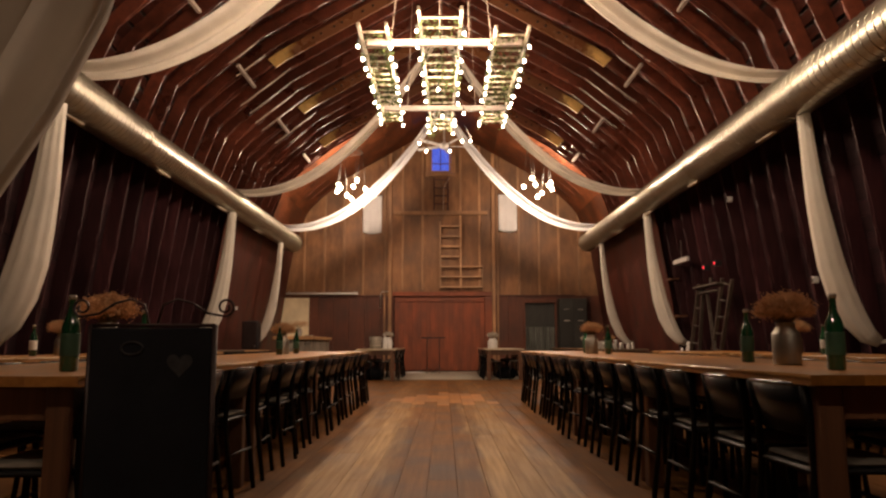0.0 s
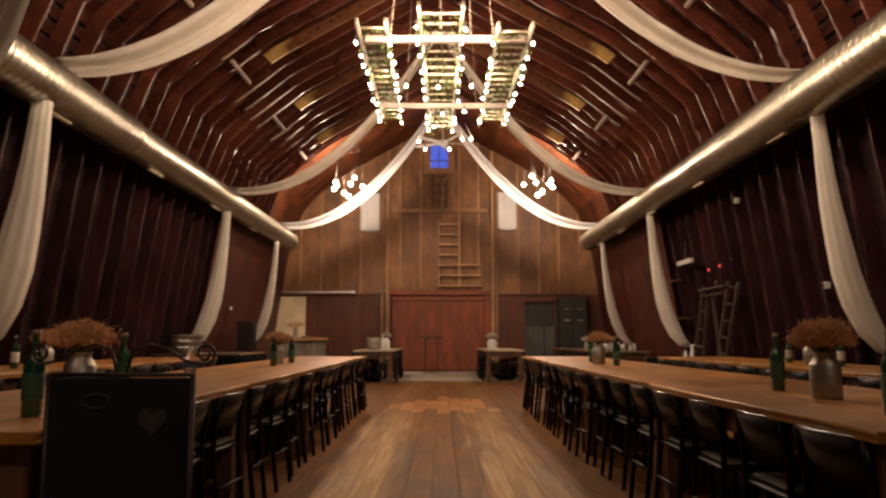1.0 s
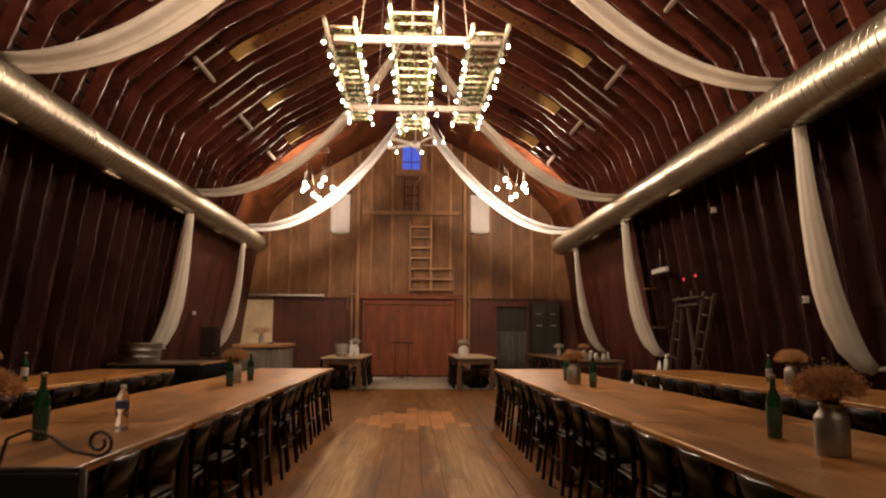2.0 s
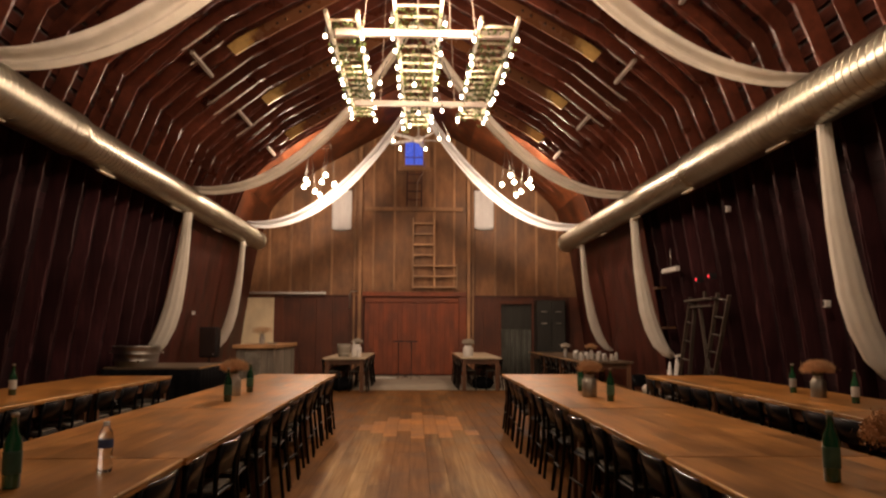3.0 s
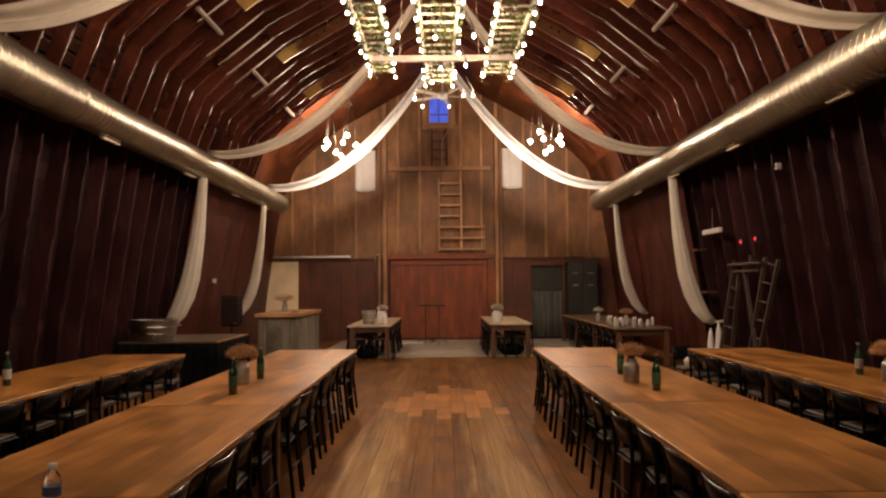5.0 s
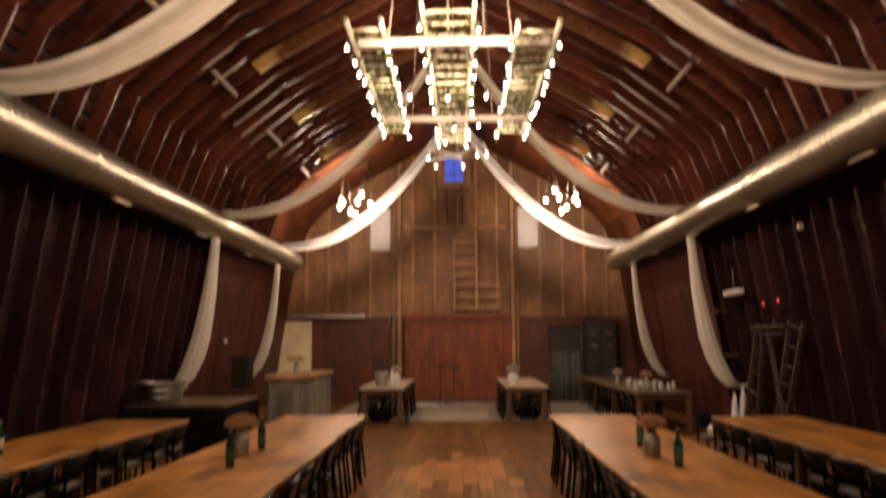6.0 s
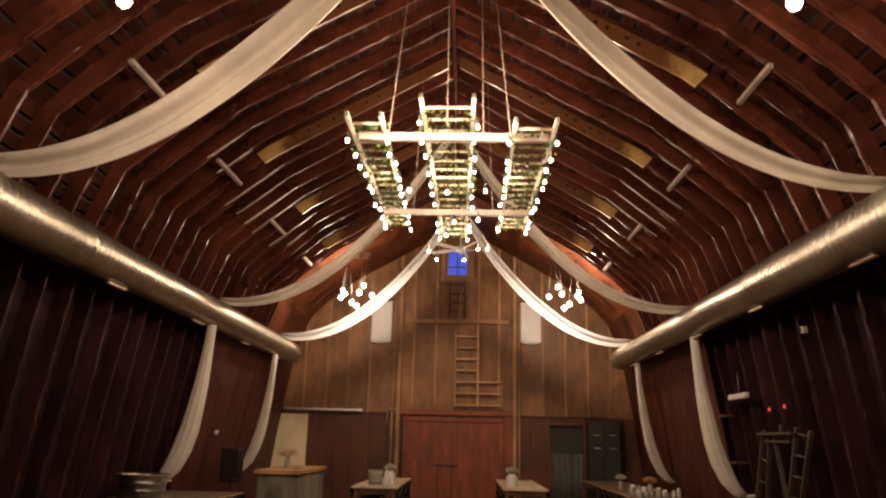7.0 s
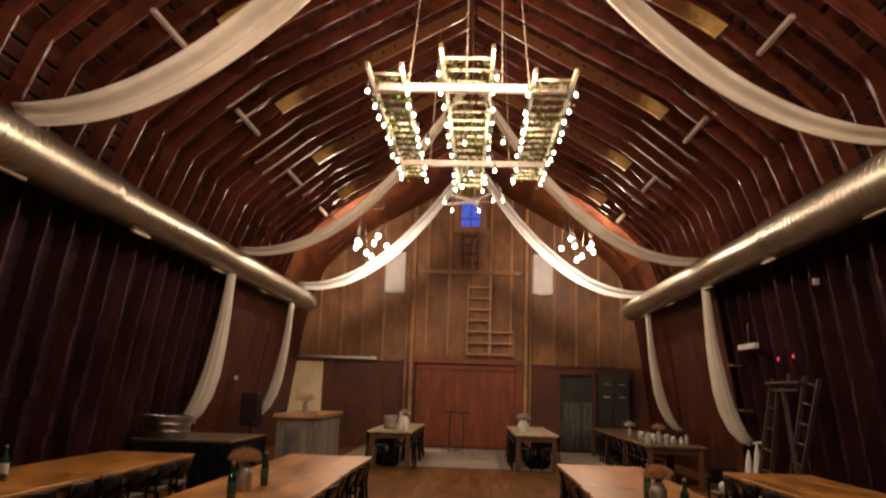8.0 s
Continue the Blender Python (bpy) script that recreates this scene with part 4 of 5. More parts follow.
def bulb(parent, x, y, z, me=None):
    ob = piece("bulb", me or BULB, parent, pose(x, y, z))
    piece("socket", SOCKET, ob, pose(0, 0, 0))


chand = thing("ladder_chandelier", pose(AX, 0, 0), "three wooden ladders hung flat with globe lights and ivy", "chandelier")
rng = random.Random(21)
LAD = [(-1.09, -0.71, 5.18, 5.58, -1.17, -0.83), (-0.27, 0.32, 5.41, 5.38, -0.18, 0.23), (0.79, 1.24, 5.13, 5.54, 0.86, 1.28)]
Y0, Y1 = 10.7, 16.4
ivy = bmesh.new()
for n, (xa, xb, z0, z1, fa, fb) in enumerate(LAD):
    L = part("ladder_frame", (lambda b: ([bar(b, (x, Y0, z0), (f, Y1, z1), 0.04, 0.065) for x, f in ((xa, fa), (xb, fb))], b)[1])(bmesh.new()), M["ladder"], chand, "weathered wooden ladder")
    for k in range(17):
        u = (k + 0.9) / 17.3
        bm = bmesh.new()
        z = z0 + (z1 - z0) * u
        tube(bm, [(xa + (fa - xa) * u + 0.02, Y0 + (Y1 - Y0) * u, z), (xb + (fb - xb) * u - 0.02, Y0 + (Y1 - Y0) * u, z)], 0.019, 8)
        part("rung", bm, M["ladder"], L)
    for x, f, sd in ((xa, fa, -1), (xb, fb, 1)):
        for k in range(11):
            u = 0.1 + 0.9 * k / 10.5 + rng.uniform(-0.015, 0.015)
            bulb(chand, x + (f - x) * u + sd * rng.uniform(0.02, 0.07), Y0 + (Y1 - Y0) * u, z0 + (z1 - z0) * u - rng.uniform(0.1, 0.16))
        pts = []
        for k in range(40):
            u = 0.06 + 0.94 * k / 39
            pts.append((x + (f - x) * u + sd * 0.03, Y0 + (Y1 - Y0) * u, z0 + (z1 - z0) * u - 0.03 - 0.05 * abs(math.sin(k * 0.85))))
        bm = bmesh.new()
        tube(bm, pts, 0.006, 5)
        part("light_cord", bm, M["cord"], chand)
    for k in range(800):
        u = rng.uniform(0.05, 1.0)
        lo, hi = xa + (fa - xa) * u, xb + (fb - xb) * u
        c = Vector((rng.uniform(lo, hi), Y0 + (Y1 - Y0) * u, z0 + (z1 - z0) * u + abs(rng.gauss(0, 0.05)) - 0.04))
        if rng.random() < 0.2:
            c.z -= rng.uniform(0, 0.2)
            c.x = rng.choice((lo, hi)) + rng.uniform(-0.07, 0.07)
        q = Euler((rng.uniform(0, 6), rng.uniform(0, 6), rng.uniform(0, 6))).to_matrix()
        r = rng.uniform(0.018, 0.034)
        ivy.faces.new([ivy.verts.new(c + q @ Vector(v) * r) for v in ((-1, 0, 0), (-0.2, 0.75, 0.12), (1.3, 0, 0), (-0.2, -0.75, 0.12))])
me = bpy.data.meshes.new("ivy")
ivy.to_mesh(me); ivy.free(); me.materials.append(M["ivy"])
ob = new("ivy", me); ob.parent = chand; ob["label"] = "trailing green ivy"
for y, z in ((11.3, 5.21), (14.4, 5.25)):
    bm = bmesh.new()
    box(bm, -1.03, 1.2, y - 0.04, y + 0.04, z - 0.09, z - 0.0, 0.006)
    part("cross_beam", bm, M["beam"], chand, "whitewashed cross beam")
for x, y, z in ((-0.52, 12.6, 4.95), (0.5, 12.6, 4.95), (0.42, 13.6, 4.85), (-0.42, 15.9, 4.95), (-0.02, 12.8, 5.0), (0.45, 15.9, 5.0), (0.62, 15.9, 5.0), (-0.3, 16.5, 4.95), (0.2, 16.5, 4.95), (-0.1, 15.2, 5.05), (0.05, 14.4, 5.05)):
    bulb(chand, x, y, z)
    bm = bmesh.new()
    tube(bm, [(x, y, z + 0.1), (x * 0.8, y, z + 0.34)], 0.006, 5)
    part("light_cord", bm, M["cord"], chand)
for xa, ya, xb, yb in ((-0.68, 11.3, -0.45, 11.3), (0.76, 11.3, 0.52, 11.3), (-0.6, 14.4, -0.5, 14.4), (0.66, 14.4, 0.55, 14.4), (0.02, 11.0, 0.0, 11.2), (0.44, 11.4, 0.4, 11.4), (0.05, 14.6, 0.04, 14.4)):
    bm = bmesh.new()
    tube(bm, [(xa, ya, 5.2), (xb, yb, 7.98 - 0.6 * abs(xb))], 0.006, 6)
    part("rope", bm, M["rope"], chand)

OFF = [(-0.36, 0.0, 0.13), (-0.42, 0.1, -0.04), (-0.3, -0.1, 0.02), (0.16, 0.12, 0.29), (0.08, -0.08, 0.06), (0.4, 0.05, 0.02), (0.02, 0.0, -0.28), (-0.1, -0.1, -0.2)]


def pendant(x, y, z, mirror):
    t = thing("pendant_cluster", pose(x, y, z), "cluster of lit globe bulbs hung from a metal hoop", "pendant light", "pendant clusters")
    bm = bmesh.new()
    tube(bm, [(0.3 * math.cos(k * math.tau / 24), 0.3 * math.sin(k * math.tau / 24), 1.08) for k in range(25)], 0.014, 6, False)
    part("hoop", bm, M["dark_wood"], t, "dark wooden hoop")
    for dx, dy, dz in OFF:
        dx *= mirror
        bulb(t, dx, dy, dz, BIG_BULB)
        bm = bmesh.new()
        r = math.hypot(dx, dy) or 1
        tube(bm, [(dx, dy, dz + 0.1), (dx * 0.3 / r, dy * 0.3 / r, 1.07)], 0.006, 5)
        part("light_cord", bm, M["cord"], t)
    zt = top_at(x - AX) - z - 0.1
    for k in range(3):
        a = k * math.tau / 3
        bm = bmesh.new()
        tube(bm, [(0.3 * math.cos(a), 0.3 * math.sin(a), 1.09), (0, 0, zt)], 0.005, 5)
        part("rope", bm, M["cord"], t)


# Includes the added, unseen pair at y -0.5
for cx, cy, cz in CLUSTERS:
    pendant(cx, cy, cz, 1 if cx < 0 else -1)

fan = thing("ceiling_fan", pose(AX + 0.08, 22.3, 6.64), "ceiling fan with pale wooden blades at rest", "fan")
bm = bmesh.new()
lathe(bm, [(0.05, -0.09), (0.12, -0.06), (0.14, 0.02), (0.08, 0.1), (0.02, 0.13), (0.018, 1.25)], (0, 0, 0), 16)
part("motor", bm, M["white_plastic"], fan)
for k in range(5):
    bm = bmesh.new()
    box(bm, 0.16, 0.9, -0.07, 0.07, -0.008, 0.008, 0.004)
    part("blade", bm, M["white_plastic"], fan, "", pose(0, 0, 0, 13, 0, 8 + 72 * k))


# ---- things on the tables ----
TT = 0.76


def bottle(x, y, z=TT, h=0.29, r=0.034):
    t = thing("glass_bottle", pose(x, y, z, 0, 0, random.uniform(0, 360)), "green glass bottle with a paper label on a table", "bottle", "green bottles")
    bm = bmesh.new()
    lathe(bm, [(r * 0.9, 0), (r, 0.008), (r, h * 0.58), (r * 0.85, h * 0.66), (r * 0.42, h * 0.78), (r * 0.36, h * 0.94), (r * 0.42, h * 0.95), (r * 0.42, h)], seg=16)
    part("glass", bm, M["green_glass"], t)
    bm = bmesh.new()
    lathe(bm, [(r + 0.0012, h * 0.2), (r + 0.0015, h * 0.21), (r + 0.0015, h * 0.49), (r + 0.0012, h * 0.5)], seg=16)
    part("paper_label", bm, M["label"] if abs(x) > 3 else M["green_label"], t)
    bm = bmesh.new()
    lathe(bm, [(r * 0.44, h * 0.955), (r * 0.46, h * 1.0), (r * 0.4, h * 1.012)], seg=12)
    part("cap", bm, M["zinc"], t)


def flowers(bm, bs, r, n, base, rnd):
    """Dry sprays: thin stems into bs and many small florets into bm."""
    for k in range(n):
        a, e = rnd.uniform(0, math.tau), math.acos(rnd.uniform(-0.12, 1.0))
        L = r * rnd.uniform(0.35, 1.0) ** 0.6
        tip = Vector((math.cos(a) * math.sin(e) * L * 1.15, math.sin(a) * math.sin(e) * L * 1.15, base + math.cos(e) * L * 0.7 + 0.055))
        if k % 3 == 0:
            tube(bs, [(tip.x * 0.12, tip.y * 0.12, base - 0.02), (tip.x * 0.5, tip.y * 0.5, base + (tip.z - base) * 0.6), tip], 0.0022, 4, False)
        for j in range(34):
            c = tip + Vector((rnd.gauss(0, 0.017), rnd.gauss(0, 0.017), rnd.gauss(0, 0.014)))
            q = Euler((rnd.uniform(0, 6), rnd.uniform(0, 6), rnd.uniform(0, 6))).to_matrix()
            s = rnd.uniform(0.003, 0.0068)
            bm.faces.new([bm.verts.new(c + q @ Vector(v) * s) for v in ((-1, -0.5, 0), (1, -0.5, 0.3), (0, 1, 0))])


def vase(x, y, z=TT, h=0.205, r=0.07, fr=0.145, pale=False, body="zinc", n=260, seed=1):
    t = thing("flower_vase", pose(x, y, z, 0, 0, random.uniform(0, 360)), "dull metal milk can filled with dried brown flowers" if not pale else "small jar filled with pale dried flowers", "vase", "flower vases")
    bm = bmesh.new()
    lathe(bm, [(r * 0.96, 0), (r, 0.01), (r, h * 0.72), (r * 0.95, h * 0.75), (r * 0.66, h * 0.88), (r * 0.64, h * 0.95), (r * 0.76, h), (r * 0.7, h), (r * 0.6, h * 0.94)], seg=20)
    part("can", bm, M[body], t)
    b1, b2 = bmesh.new(), bmesh.new()
    flowers(b1, b2, fr, n, h, random.Random(seed))
    tagged(part("dried_bouquet", b1, M["pale_flower" if pale else "dried"], t, "bushy dried flower heads"), kind="stuff")
    tagged(part("dry_foliage", b2, M["stem"], t), kind="stuff")


bottle(1.68, 5.26); bottle(1.5, 3.98); vase(1.66, 4.74, fr=0.112, r=0.066, n=300, seed=2)
bottle(1.68, 8.79); bottle(1.66, 9.9); vase(1.61, 9.3, fr=0.09, n=200, seed=3)
bottle(-1.45, 3.98); bottle(-1.66, 5.2); vase(-1.6, 4.62, fr=0.098, r=0.066, n=260, seed=4)
bottle(-1.7, 8.78); bottle(-1.72, 9.75); vase(-1.8, 9.4, fr=0.1, n=220, seed=5)
bottle(3.82, 9.72); bottle(3.8, 8.6); vase(3.8, 9.2, fr=0.12, seed=6)
bottle(-3.88, 9.42); bottle(-3.86, 8.1); vase(-3.9, 8.7, fr=0.12, seed=7)
for x, y in ((3.75, 6.0), (-3.85, 4.6)):
    vase(x, y, seed=9)

wb = thing("water_bottle", pose(-1.436, 5.54, TT), "clear plastic water bottle with a blue wrapper", "bottle")
bm = bmesh.new()
lathe(bm, [(0.028, 0), (0.032, 0.01), (0.031, 0.04), (0.029, 0.06), (0.032, 0.08), (0.032, 0.15), (0.026, 0.175), (0.013, 0.195), (0.012, 0.205)], seg=18)
part("plastic_body", bm, M["clear"], wb)
bm = bmesh.new()
lathe(bm, [(0.0325, 0.105), (0.0328, 0.107), (0.0328, 0.138), (0.0325, 0.14)], seg=18)
part("wrapper", bm, M["blue_label"], wb)
bm = bmesh.new()
lathe(bm, [(0.014, 0.2), (0.0145, 0.203), (0.0145, 0.217), (0.013, 0.219)], seg=14)
part("cap", bm, M["white_plastic"], wb)

# chalkboard on an iron stand at the table end
cb = thing("chalkboard_sign", pose(-0.945, 3.5, 0), "black chalkboard sign in a scrolled iron stand", "sign")
bm = bmesh.new()
box(bm, -0.194, 0.194, -0.012, 0.012, 0.1, 0.915, 0.004)
part("slate", bm, M["chalk"], cb)
for x in (-0.2, 0.2):
    bm = bmesh.new()
    tube(bm, [(x, 0, 0.0), (x, 0, 0.925)], 0.009, 8)
    part("post", bm, M["iron"], cb)
    bm = bmesh.new()
    tube(bm, [(x, -0.16, 0.008), (x, 0, 0.06), (x, 0.16, 0.008)], 0.008, 6)
    part("foot", bm, M["iron"], cb)
for s in (-1, 1):
    bm = bmesh.new()
    pts = []
    for k in range(26):
        a = -math.pi / 2 + k / 25 * math.tau * 1.35
        r = 0.03 * (1 - 0.62 * k / 25)
        pts.append((s * (0.232 + r * math.cos(a)), 0, 0.982 + r * math.sin(a)))
    lead = [(s * 0.012, 0, 0.92), (s * 0.03, 0, 0.99), (s * 0.075, 0, 1.008), (s * 0.125, 0, 0.995), (s * 0.175, 0, 0.962)]
    tube(bm, lead + pts, 0.0042, 6)
    part("scroll", bm, M["iron"], cb)
bm = bmesh.new()
tube(bm, [(-0.2, 0, 0.923), (0.2, 0, 0.923)], 0.007, 6)
part("top_bar", bm, M["iron"], cb)
bm = bmesh.new()
hp = []
for k in range(28):
    a = k / 28 * math.tau
    hp.append(Vector((0.095 + 0.0026 * 16 * math.sin(a) ** 3, -0.014, 0.8 + 0.0026 * (13 * math.cos(a) - 5 * math.cos(2 * a) - 2 * math.cos(3 * a) - math.cos(4 * a)))))
bm.faces.new([bm.verts.new(p) for p in hp])
part("chalk_heart", bm, M["chalk_mark"], cb, "smudged chalk heart")
bm = bmesh.new()
pts = [(-0.06 + 0.035 * math.cos(a), -0.0135, 0.85 + 0.02 * math.sin(a)) for a in [k / 16 * math.tau for k in range(17)]]
tube(bm, pts, 0.004, 5, False)
part("chalk_line", bm, M["chalk_mark"], cb)

# ---- left side: tub, serving table, loudspeaker, bar ----
tub = thing("zinc_tub", pose(-4.76, 14.98, TT), "round ribbed galvanised tub on the serving table", "tub")
bm = bmesh.new()
lathe(bm, [(0.32, 0), (0.33, 0.01), (0.345, 0.09), (0.357, 0.1), (0.35, 0.11), (0.36, 0.2), (0.372, 0.21), (0.365, 0.22), (0.38, 0.32), (0.395, 0.335), (0.38, 0.345), (0.36, 0.32), (0.31, 0.02)], seg=36)
part("tub_body", bm, M["steel"], tub)
for s in (-1, 1):
    bm = bmesh.new()
    tube(bm, [(s * 0.37, -0.08, 0.26), (s * 0.43, -0.06, 0.24), (s * 0.43, 0.06, 0.24), (s * 0.37, 0.08, 0.26)], 0.009, 6)
    part("handle", bm, M["steel"], tub)
# Black skirt added to fill the darkness between the serving table's legs
tcl = thing("tablecloth", pose(-4.38, 15.55, 0), "black skirt standing in for the dark below the serving table", "tablecloth")
bm = bmesh.new()
loop = []
for (xa, ya), (xb, yb) in (((-0.8, -0.97), (0.8, -0.97)), ((0.8, -0.97), (0.8, 0.97)), ((0.8, 0.97), (-0.8, 0.97))):
    for k in range(30):
        u = k / 30
        loop.append((xa + (xb - xa) * u, ya + (yb - ya) * u, k))
rows = []
for z, amp in ((0.735, 0.004), (0.5, 0.02), (0.2, 0.03), (0.04, 0.035)):
    rows.append([bm.verts.new((x * (1 + amp * math.sin(k * 1.9)), y * (1 + amp * math.sin(k * 1.9)), z)) for x, y, k in loop])
for a, b in zip(rows, rows[1:]):
    for k in range(len(a) - 1):
        bm.faces.new((a[k], a[k + 1], b[k + 1], b[k])).smooth = True
ob = part("cloth", bm, M["felt"], tcl)
so = ob.modifiers.new("thick", "SOLIDIFY"); so.thickness = 0.004

spk = thing("loudspeaker", pose(-4.71, 19.3, 0), "black loudspeaker on a tripod stand", "loudspeaker")
bm = bmesh.new()
box(bm, -0.19, 0.19, -0.18, 0.18, 0.76, 1.44, 0.02)
part("cabinet", bm, M["plastic"], spk)
bm = bmesh.new()
box(bm, -0.17, 0.17, -0.195, -0.182, 0.79, 1.41, 0.006)
part("grille", bm, M["iron"], spk)
bm = bmesh.new()
tube(bm, [(0, 0, 0.2), (0, 0, 0.76)], 0.018, 8)
part("pole", bm, M["plastic"], spk)
for k in range(3):
    a = k * math.tau / 3
    bm = bmesh.new()
    tube(bm, [(0, 0, 0.42), (0.38 * math.cos(a), 0.38 * math.sin(a), 0.01)], 0.011, 6)
    part("stand_leg", bm, M["plastic"], spk)
bm = bmesh.new()
box(bm, 0.12, 0.15, -0.2, -0.196, 0.82, 0.85)
part("badge", bm, M["steel"], spk)

barc = thing("bar_counter", pose(-3.5, 19.9, 0), "bar counter of weathered boards with an oak top", "counter")
bm = bmesh.new()
box(bm, -0.38, 0.38, -1.46, 1.2, 0.0, 0.97)
part("carcass", bm, M["shell"], barc)
for k in range(6):
    bm = bmesh.new()
    box(bm, -0.4 + k * 0.135, -0.4 + k * 0.135 + 0.128, -1.49, -1.464, 0.0, 0.975, 0.004)
    part("front_board", bm, M["grey_wood"], barc)
for k in range(18):
    bm = bmesh.new()
    box(bm, 0.384, 0.41, -1.49 + k * 0.15, -1.49 + k * 0.15 + 0.144, 0.0, 0.975, 0.004)
    part("side_board", bm, M["grey_wood"], barc)
bm = bmesh.new()
box(bm, -0.47, 0.47, -1.58, 1.24, 0.98, 1.06, 0.01)
part("counter_top", bm, M["bartop"], barc, "thick oak counter top")
bm = bmesh.new()
box(bm, -0.22, 0.12, -1.51, -1.494, 0.12, 0.9, 0.004)
part("front_panel", bm, M["zinc"], barc, "dark metal front panel")
vase(-3.6, 19.6, 1.06, h=0.22, r=0.06, fr=0.2, body="stone", n=70, seed=12)
tray = thing("small_tray", pose(-3.25, 19.0, 1.06), "small pale dish on the bar", "dish")
bm = bmesh.new()
lathe(bm, [(0.06, 0), (0.1, 0.02), (0.11, 0.03), (0.1, 0.032), (0.055, 0.01)], seg=20)
part("dish_body", bm, M["stone"], tray)

# ---- things near the gable ----
bk = thing("wooden_bucket", pose(-1.72, 19.75, TT), "pale staved wooden bucket on a side table", "bucket")
bm = bmesh.new()
lathe(bm, [(0.13, 0), (0.135, 0.01), (0.16, 0.3), (0.145, 0.3), (0.12, 0.03)], seg=18)
part("bucket_body", bm, M["grey_wood"], bk)
for z in (0.07, 0.23):
    bm = bmesh.new()
    lathe(bm, [(0.138 + z * 0.085, z), (0.141 + z * 0.085, z + 0.002), (0.143 + z * 0.085, z + 0.022), (0.14 + z * 0.085, z + 0.024)], seg=18)
    part("hoop", bm, M["zinc"], bk)
vase(-1.42, 19.95, h=0.29, r=0.1, fr=0.1, pale=True, body="white_plastic", n=150, seed=13)
vase(1.24, 20.35, h=0.27, r=0.125, fr=0.12, pale=True, body="white_plastic", n=240, seed=15)


for x, y, h in ((-1.5, 19.9, 0.36), (-1.36, 19.66, 0.2)):
    t = thing("white_bottle", pose(x, y, TT), "white plastic bottle on a side table", "bottle", "white bottles")
    bm = bmesh.new()
    lathe(bm, [(0.05, 0), (0.055, 0.01), (0.055, h * 0.6), (0.04, h * 0.74), (0.02, h * 0.84), (0.02, h * 0.9)], seg=16)
    part("bottle_body", bm, M["white_plastic"], t)
    bm = bmesh.new()
    lathe(bm, [(0.023, h * 0.9), (0.024, h * 0.91), (0.024, h), (0.02, h * 1.01)], seg=12)
    part("cap", bm, M["white_plastic"], t)


def mic_stand(x, y):
    t = thing("music_stand", pose(x, y, 0.014), "thin black metal stand with tripod feet", "stand", "music stands")
    bm = bmesh.new()
    tube(bm, [(0, 0, 0.1), (0, 0, 1.06)], 0.011, 8)
    part("pole", bm, M["iron"], t)
    bm = bmesh.new()
    box(bm, -0.17, 0.17, -0.02, 0.0, 1.03, 1.07, 0.004)
    part("ledge", bm, M["iron"], t)
    for k in range(3):
        a = k * math.tau / 3 + 0.5
        bm = bmesh.new()
        tube(bm, [(0, 0, 0.16), (0.14 * math.cos(a), 0.14 * math.sin(a), 0.1), (0.3 * math.cos(a), 0.3 * math.sin(a), 0.009)], 0.009, 6)
        part("foot", bm, M["iron"], t)


for x, y in ((-1.72, 19.45), (1.55, 19.95)):
    t = thing("cloth_bag", pose(x, y, 0.014), "black cloth bag pushed under a side table", "bag", "black bags")
    bm = bmesh.new()
    bmesh.ops.create_icosphere(bm, subdivisions=3, radius=0.17)
    for v in bm.verts:
        v.co *= 1 + 0.16 * noise.noise(v.co * 6 + Vector((x, y, 0)))
        v.co.z = max(v.co.z * 0.95 + 0.13, 0.0)
        v.co.x *= 1.5
    for f in bm.faces:
        f.smooth = True
    part("bag_body", bm, M["felt"], t)
    bm = bmesh.new()
    tube(bm, [(-0.1, 0, 0.24), (-0.07, 0, 0.34), (0.07, 0, 0.34), (0.1, 0, 0.24)], 0.012, 6)
    part("bag_strap", bm, M["felt"], t)
mic_stand(-0.52, 23.6); mic_stand(-0.15, 23.4)
cable = thing("power_cable", pose(-0.9, 23.6, 0.02), "tangled pale cable on the floor", "cable")
bm = bmesh.new()
tube(bm, [(0.3 * math.sin(k * 0.7) * (0.4 + 0.02 * k), 0.22 * math.cos(k * 0.9), 0.004 + 0.02 * abs(math.sin(k * 1.7))) for k in range(40)], 0.009, 5)
part("cable_run", bm, M["white_plastic"], cable)

rng = random.Random(8)
for k in range(26):
    x, y = 3.42 + rng.random() * 0.9, 17.5 + rng.random() ** 1.6 * 1.9
    kind = rng.random()
    if kind < 0.45:
        t = thing("glass_jar", pose(x, y, TT), "small clear jar on the buffet table", "jar", "jars on the buffet")
        bm = bmesh.new(); h = rng.uniform(0.1, 0.16)
        lathe(bm, [(0.038, 0), (0.042, 0.01), (0.042, h * 0.75), (0.03, h * 0.88), (0.032, h)], seg=12)
        part("jar_glass", bm, M["stone"], t)
        bm = bmesh.new()
        lathe(bm, [(0.034, h + 0.001), (0.036, h + 0.004), (0.036, h + 0.016), (0.033, h + 0.018)], seg=12)
        part("lid", bm, M["zinc"], t)
    else:
        t = thing("cup", pose(x, y, TT), "white cup on the buffet table", "cup", "cups on the buffet")
        bm = bmesh.new(); h = rng.uniform(0.09, 0.2)
        lathe(bm, [(0.03, 0), (0.034, 0.004), (0.042, h), (0.038, h), (0.03, 0.01)], seg=12)
        part("cup_wall", bm, M["white_plastic"] if kind < 0.8 else M["label"], t)
vase(3.6, 20.2, h=0.19, r=0.05, fr=0.1, pale=True, body="stone", n=80, seed=21)
vase(3.95, 19.0, h=0.19, r=0.06, fr=0.12, body="stone", n=90, seed=22)

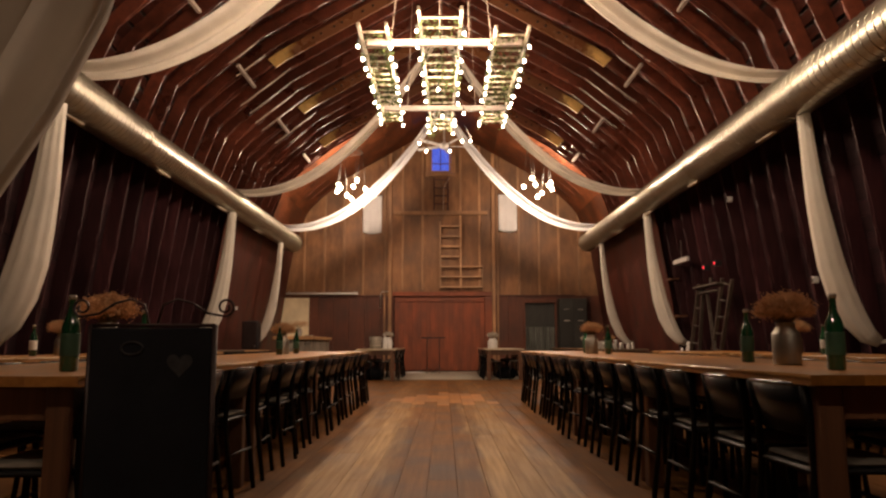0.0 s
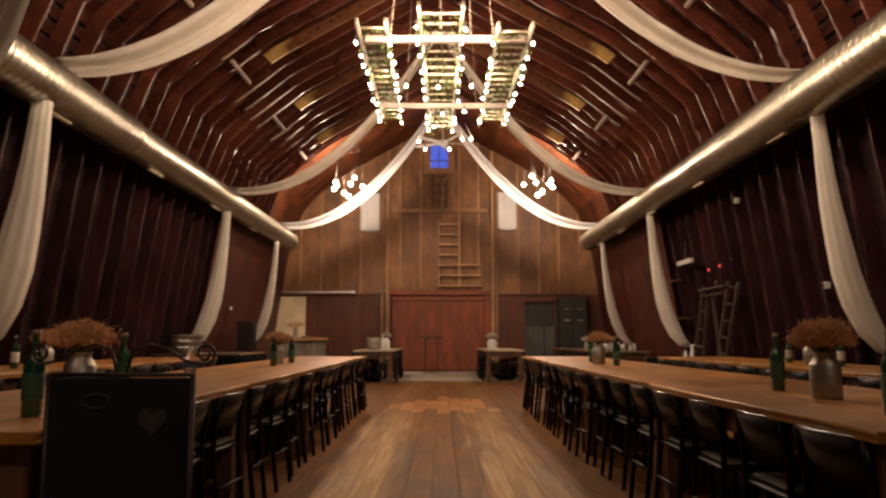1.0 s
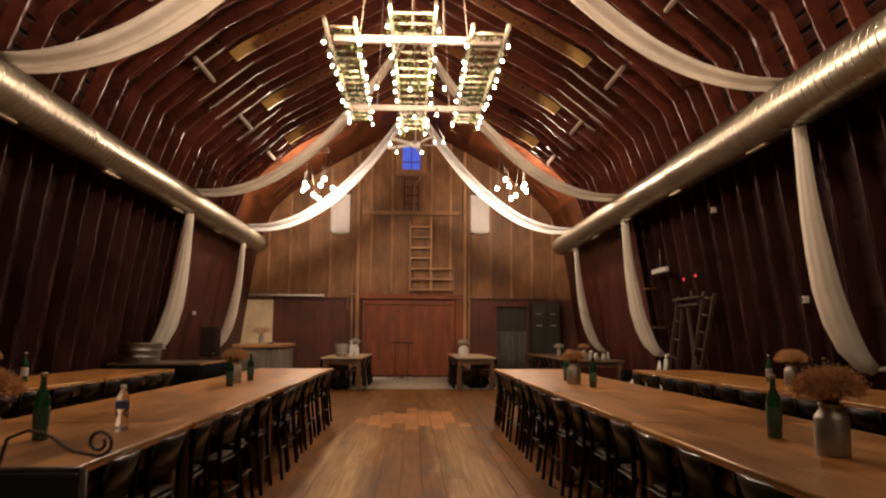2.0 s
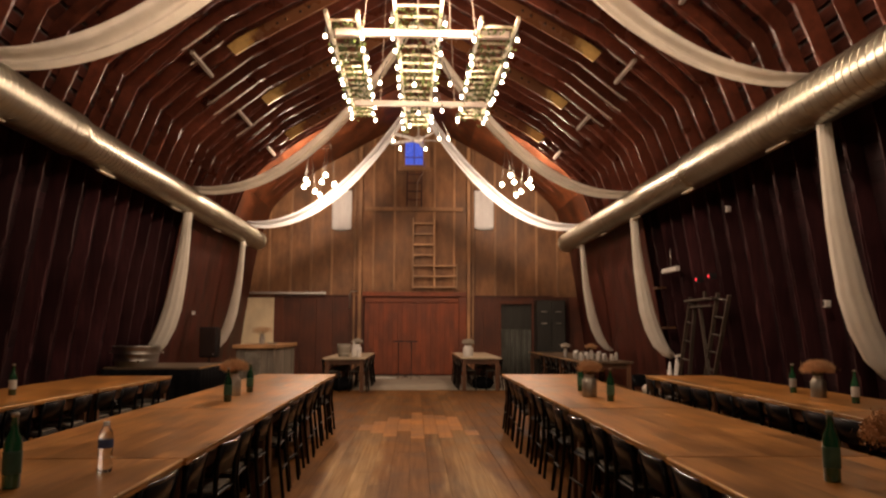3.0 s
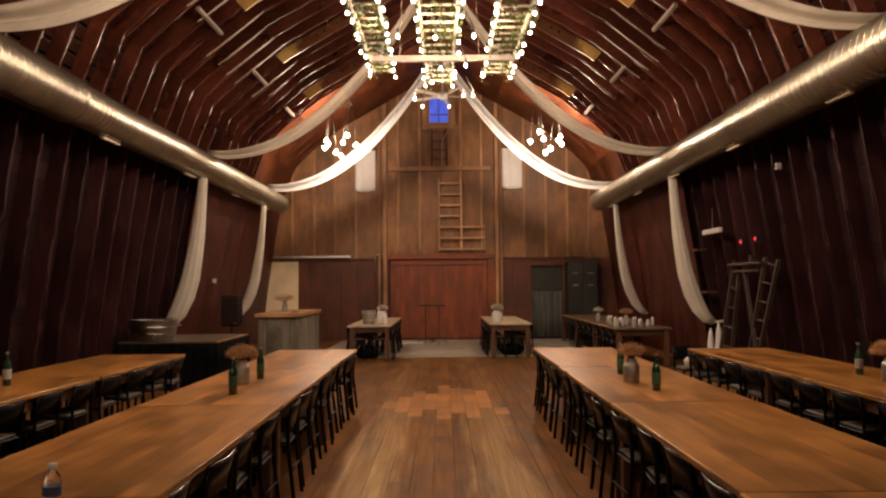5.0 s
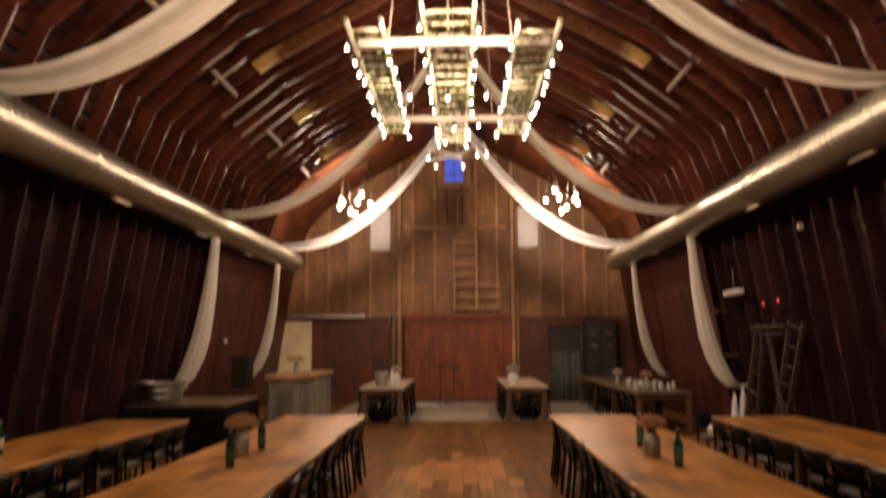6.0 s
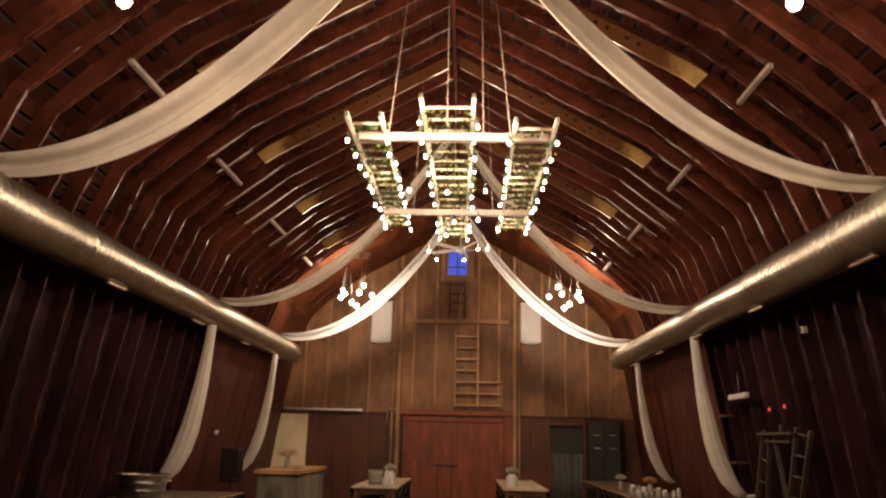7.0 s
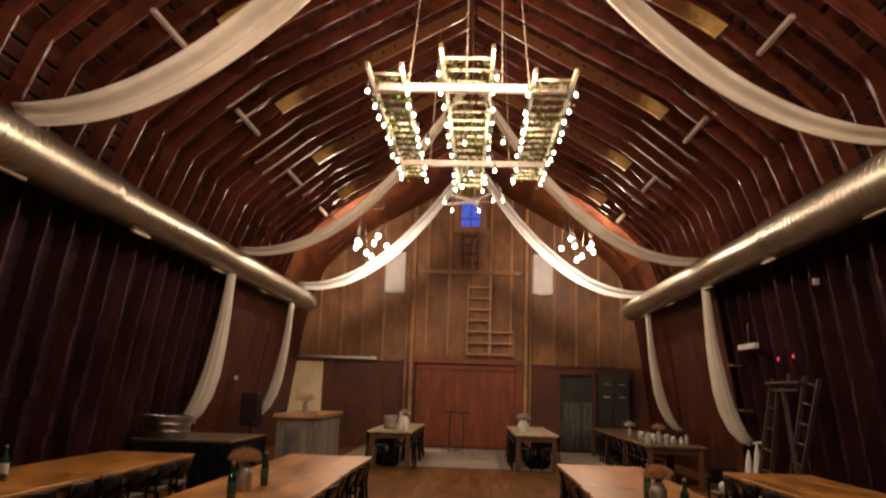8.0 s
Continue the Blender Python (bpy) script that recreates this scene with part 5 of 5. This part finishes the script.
# ---- right wall: step ladders, sign light, devices ----
def wall_ladder(name, at, rails, rungs, label, category="ladder", group="old ladders"):
    """Rails and rungs in the plane of the side wall: each rail is (y, z) at its foot and at its head."""
    t = thing(name, at, label, category, group)
    for k, (foot, head) in enumerate(rails):
        bm = bmesh.new()
        bar(bm, (0.03 * (k % 2), foot[0], foot[1]), (0.1 + 0.03 * (k % 2), head[0], head[1]), 0.06, 0.036, (0, 1, 0))
        part("rail", bm, M["old_ladder"], t)
    (fa, ha), (fb, hb) = rails
    for k in range(rungs):
        u = (k + 0.7) / rungs
        bm = bmesh.new()
        tube(bm, [(0.1 * u, fa[0] + (ha[0] - fa[0]) * u, fa[1] + (ha[1] - fa[1]) * u), (0.1 * u + 0.02, fb[0] + (hb[0] - fb[0]) * u, fb[1] + (hb[1] - fb[1]) * u)], 0.018, 6)
        part("rung", bm, M["old_ladder"], t)
    return t


t = wall_ladder("step_ladder", pose(4.72, 0, 0), (((15.8, 0.0), (15.12, 1.98)), ((15.3, 0.0), (14.98, 1.92))), 6, "weathered wooden step ladder standing open by the wall")
bm = bmesh.new()
bar(bm, (0.0, 13.98, 0.0), (0.1, 14.72, 1.84), 0.05, 0.05)
part("rear_rail", bm, M["old_ladder"], t)
bm = bmesh.new()
box(bm, 0.0, 0.16, 13.95, 15.2, 1.9, 1.935, 0.004)
box(bm, 0.04, 0.12, 14.1, 15.05, 1.79, 1.82, 0.004)
part("top_bar", bm, M["old_ladder"], t)
bm = bmesh.new()
box(bm, 0.06, 0.1, 14.4, 14.46, 1.937, 2.05, 0.004)
part("bracket", bm, M["old_ladder"], t)
wall_ladder("leaning_ladder", pose(4.74, 0, 0), (((14.66, 0.0), (13.98, 2.0)), ((14.42, 0.0), (13.62, 1.95))), 7, "grey wooden ladder leaning on the side wall")
ex = thing("sign_box", pose(AX + 4.92, 16.15, 2.55, 0, 0, 0), "white strip light box on the wall", "sign")
bm = bmesh.new()
box(bm, -0.05, 0.03, -0.4, 0.4, -0.045, 0.045, 0.01)
part("housing", bm, M["white_plastic"], ex)
bm = bmesh.new()
tube(bm, [(0, 0, 0.045), (0.0, 0, 0.42)], 0.008, 6)
part("hanger", bm, M["steel"], ex)
for y, z in ((15.0, 2.29), (14.44, 2.31)):
    t = thing("indicator_lamp", pose(AX + 4.98, y, z), "small red indicator lamp box on a rafter", "lamp", "red indicators")
    bm = bmesh.new()
    box(bm, -0.02, 0.1, -0.05, 0.05, -0.05, 0.05, 0.006)
    part("box", bm, M["plastic"], t)
    bm = bmesh.new()
    box(bm, -0.028, -0.021, -0.022, 0.022, -0.018, 0.018)
    part("lens", bm, M["red_led"], t)
for x, y, z in ((5.03, 11.2, 1.73), (-5.1, 19.4, 1.76), (4.82, 13.5, 3.3), (5.08, 20.7, 1.41), (4.98, 21.2, 2.3)):
    t = thing("wall_socket", pose(x + (0.02 if x > 0 else -0.04), y, z), "small white box fixed to a rafter" if y < 20 else "small brown box fixed to a rafter", "socket", "wall boxes")
    bm = bmesh.new()
    box(bm, -0.03, 0.05, -0.03, 0.03, -0.045, 0.045, 0.008)
    part("cover_plate", bm, M["white_plastic"] if y < 20 else M["leg"], t)
    bm = bmesh.new()
    s = -0.033 if x > 0 else 0.053
    box(bm, min(s, s - 0.003), max(s, s + 0.003), -0.018, 0.018, -0.03, 0.03)
    part("outlet", bm, M["plastic"], t)
for z, y in ((1.45, 16.85), (2.27, 17.33)):
    t = thing("wall_bracket", pose(AX + 4.98, y, z), "short wooden bracket shelf between rafters", "bracket", "bracket shelves")
    bm = bmesh.new()
    box(bm, 0.0, 0.2, -0.16, 0.16, -0.02, 0.02, 0.005)
    part("shelf_board", bm, M["leg"], t)
for y, h in ((16.4, 0.8), (16.0, 0.92)):
    t = thing("paper_roll", pose(4.85, y, 0, 0, 0, 0), "white rolled cloth cone standing on the floor", "roll", "white rolls")
    bm = bmesh.new()
    lathe(bm, [(0.08, 0), (0.085, 0.01), (0.08, h * 0.45), (0.045, h * 0.82), (0.012, h)], seg=14)
    part("roll_body", bm, M["white_plastic"], t)
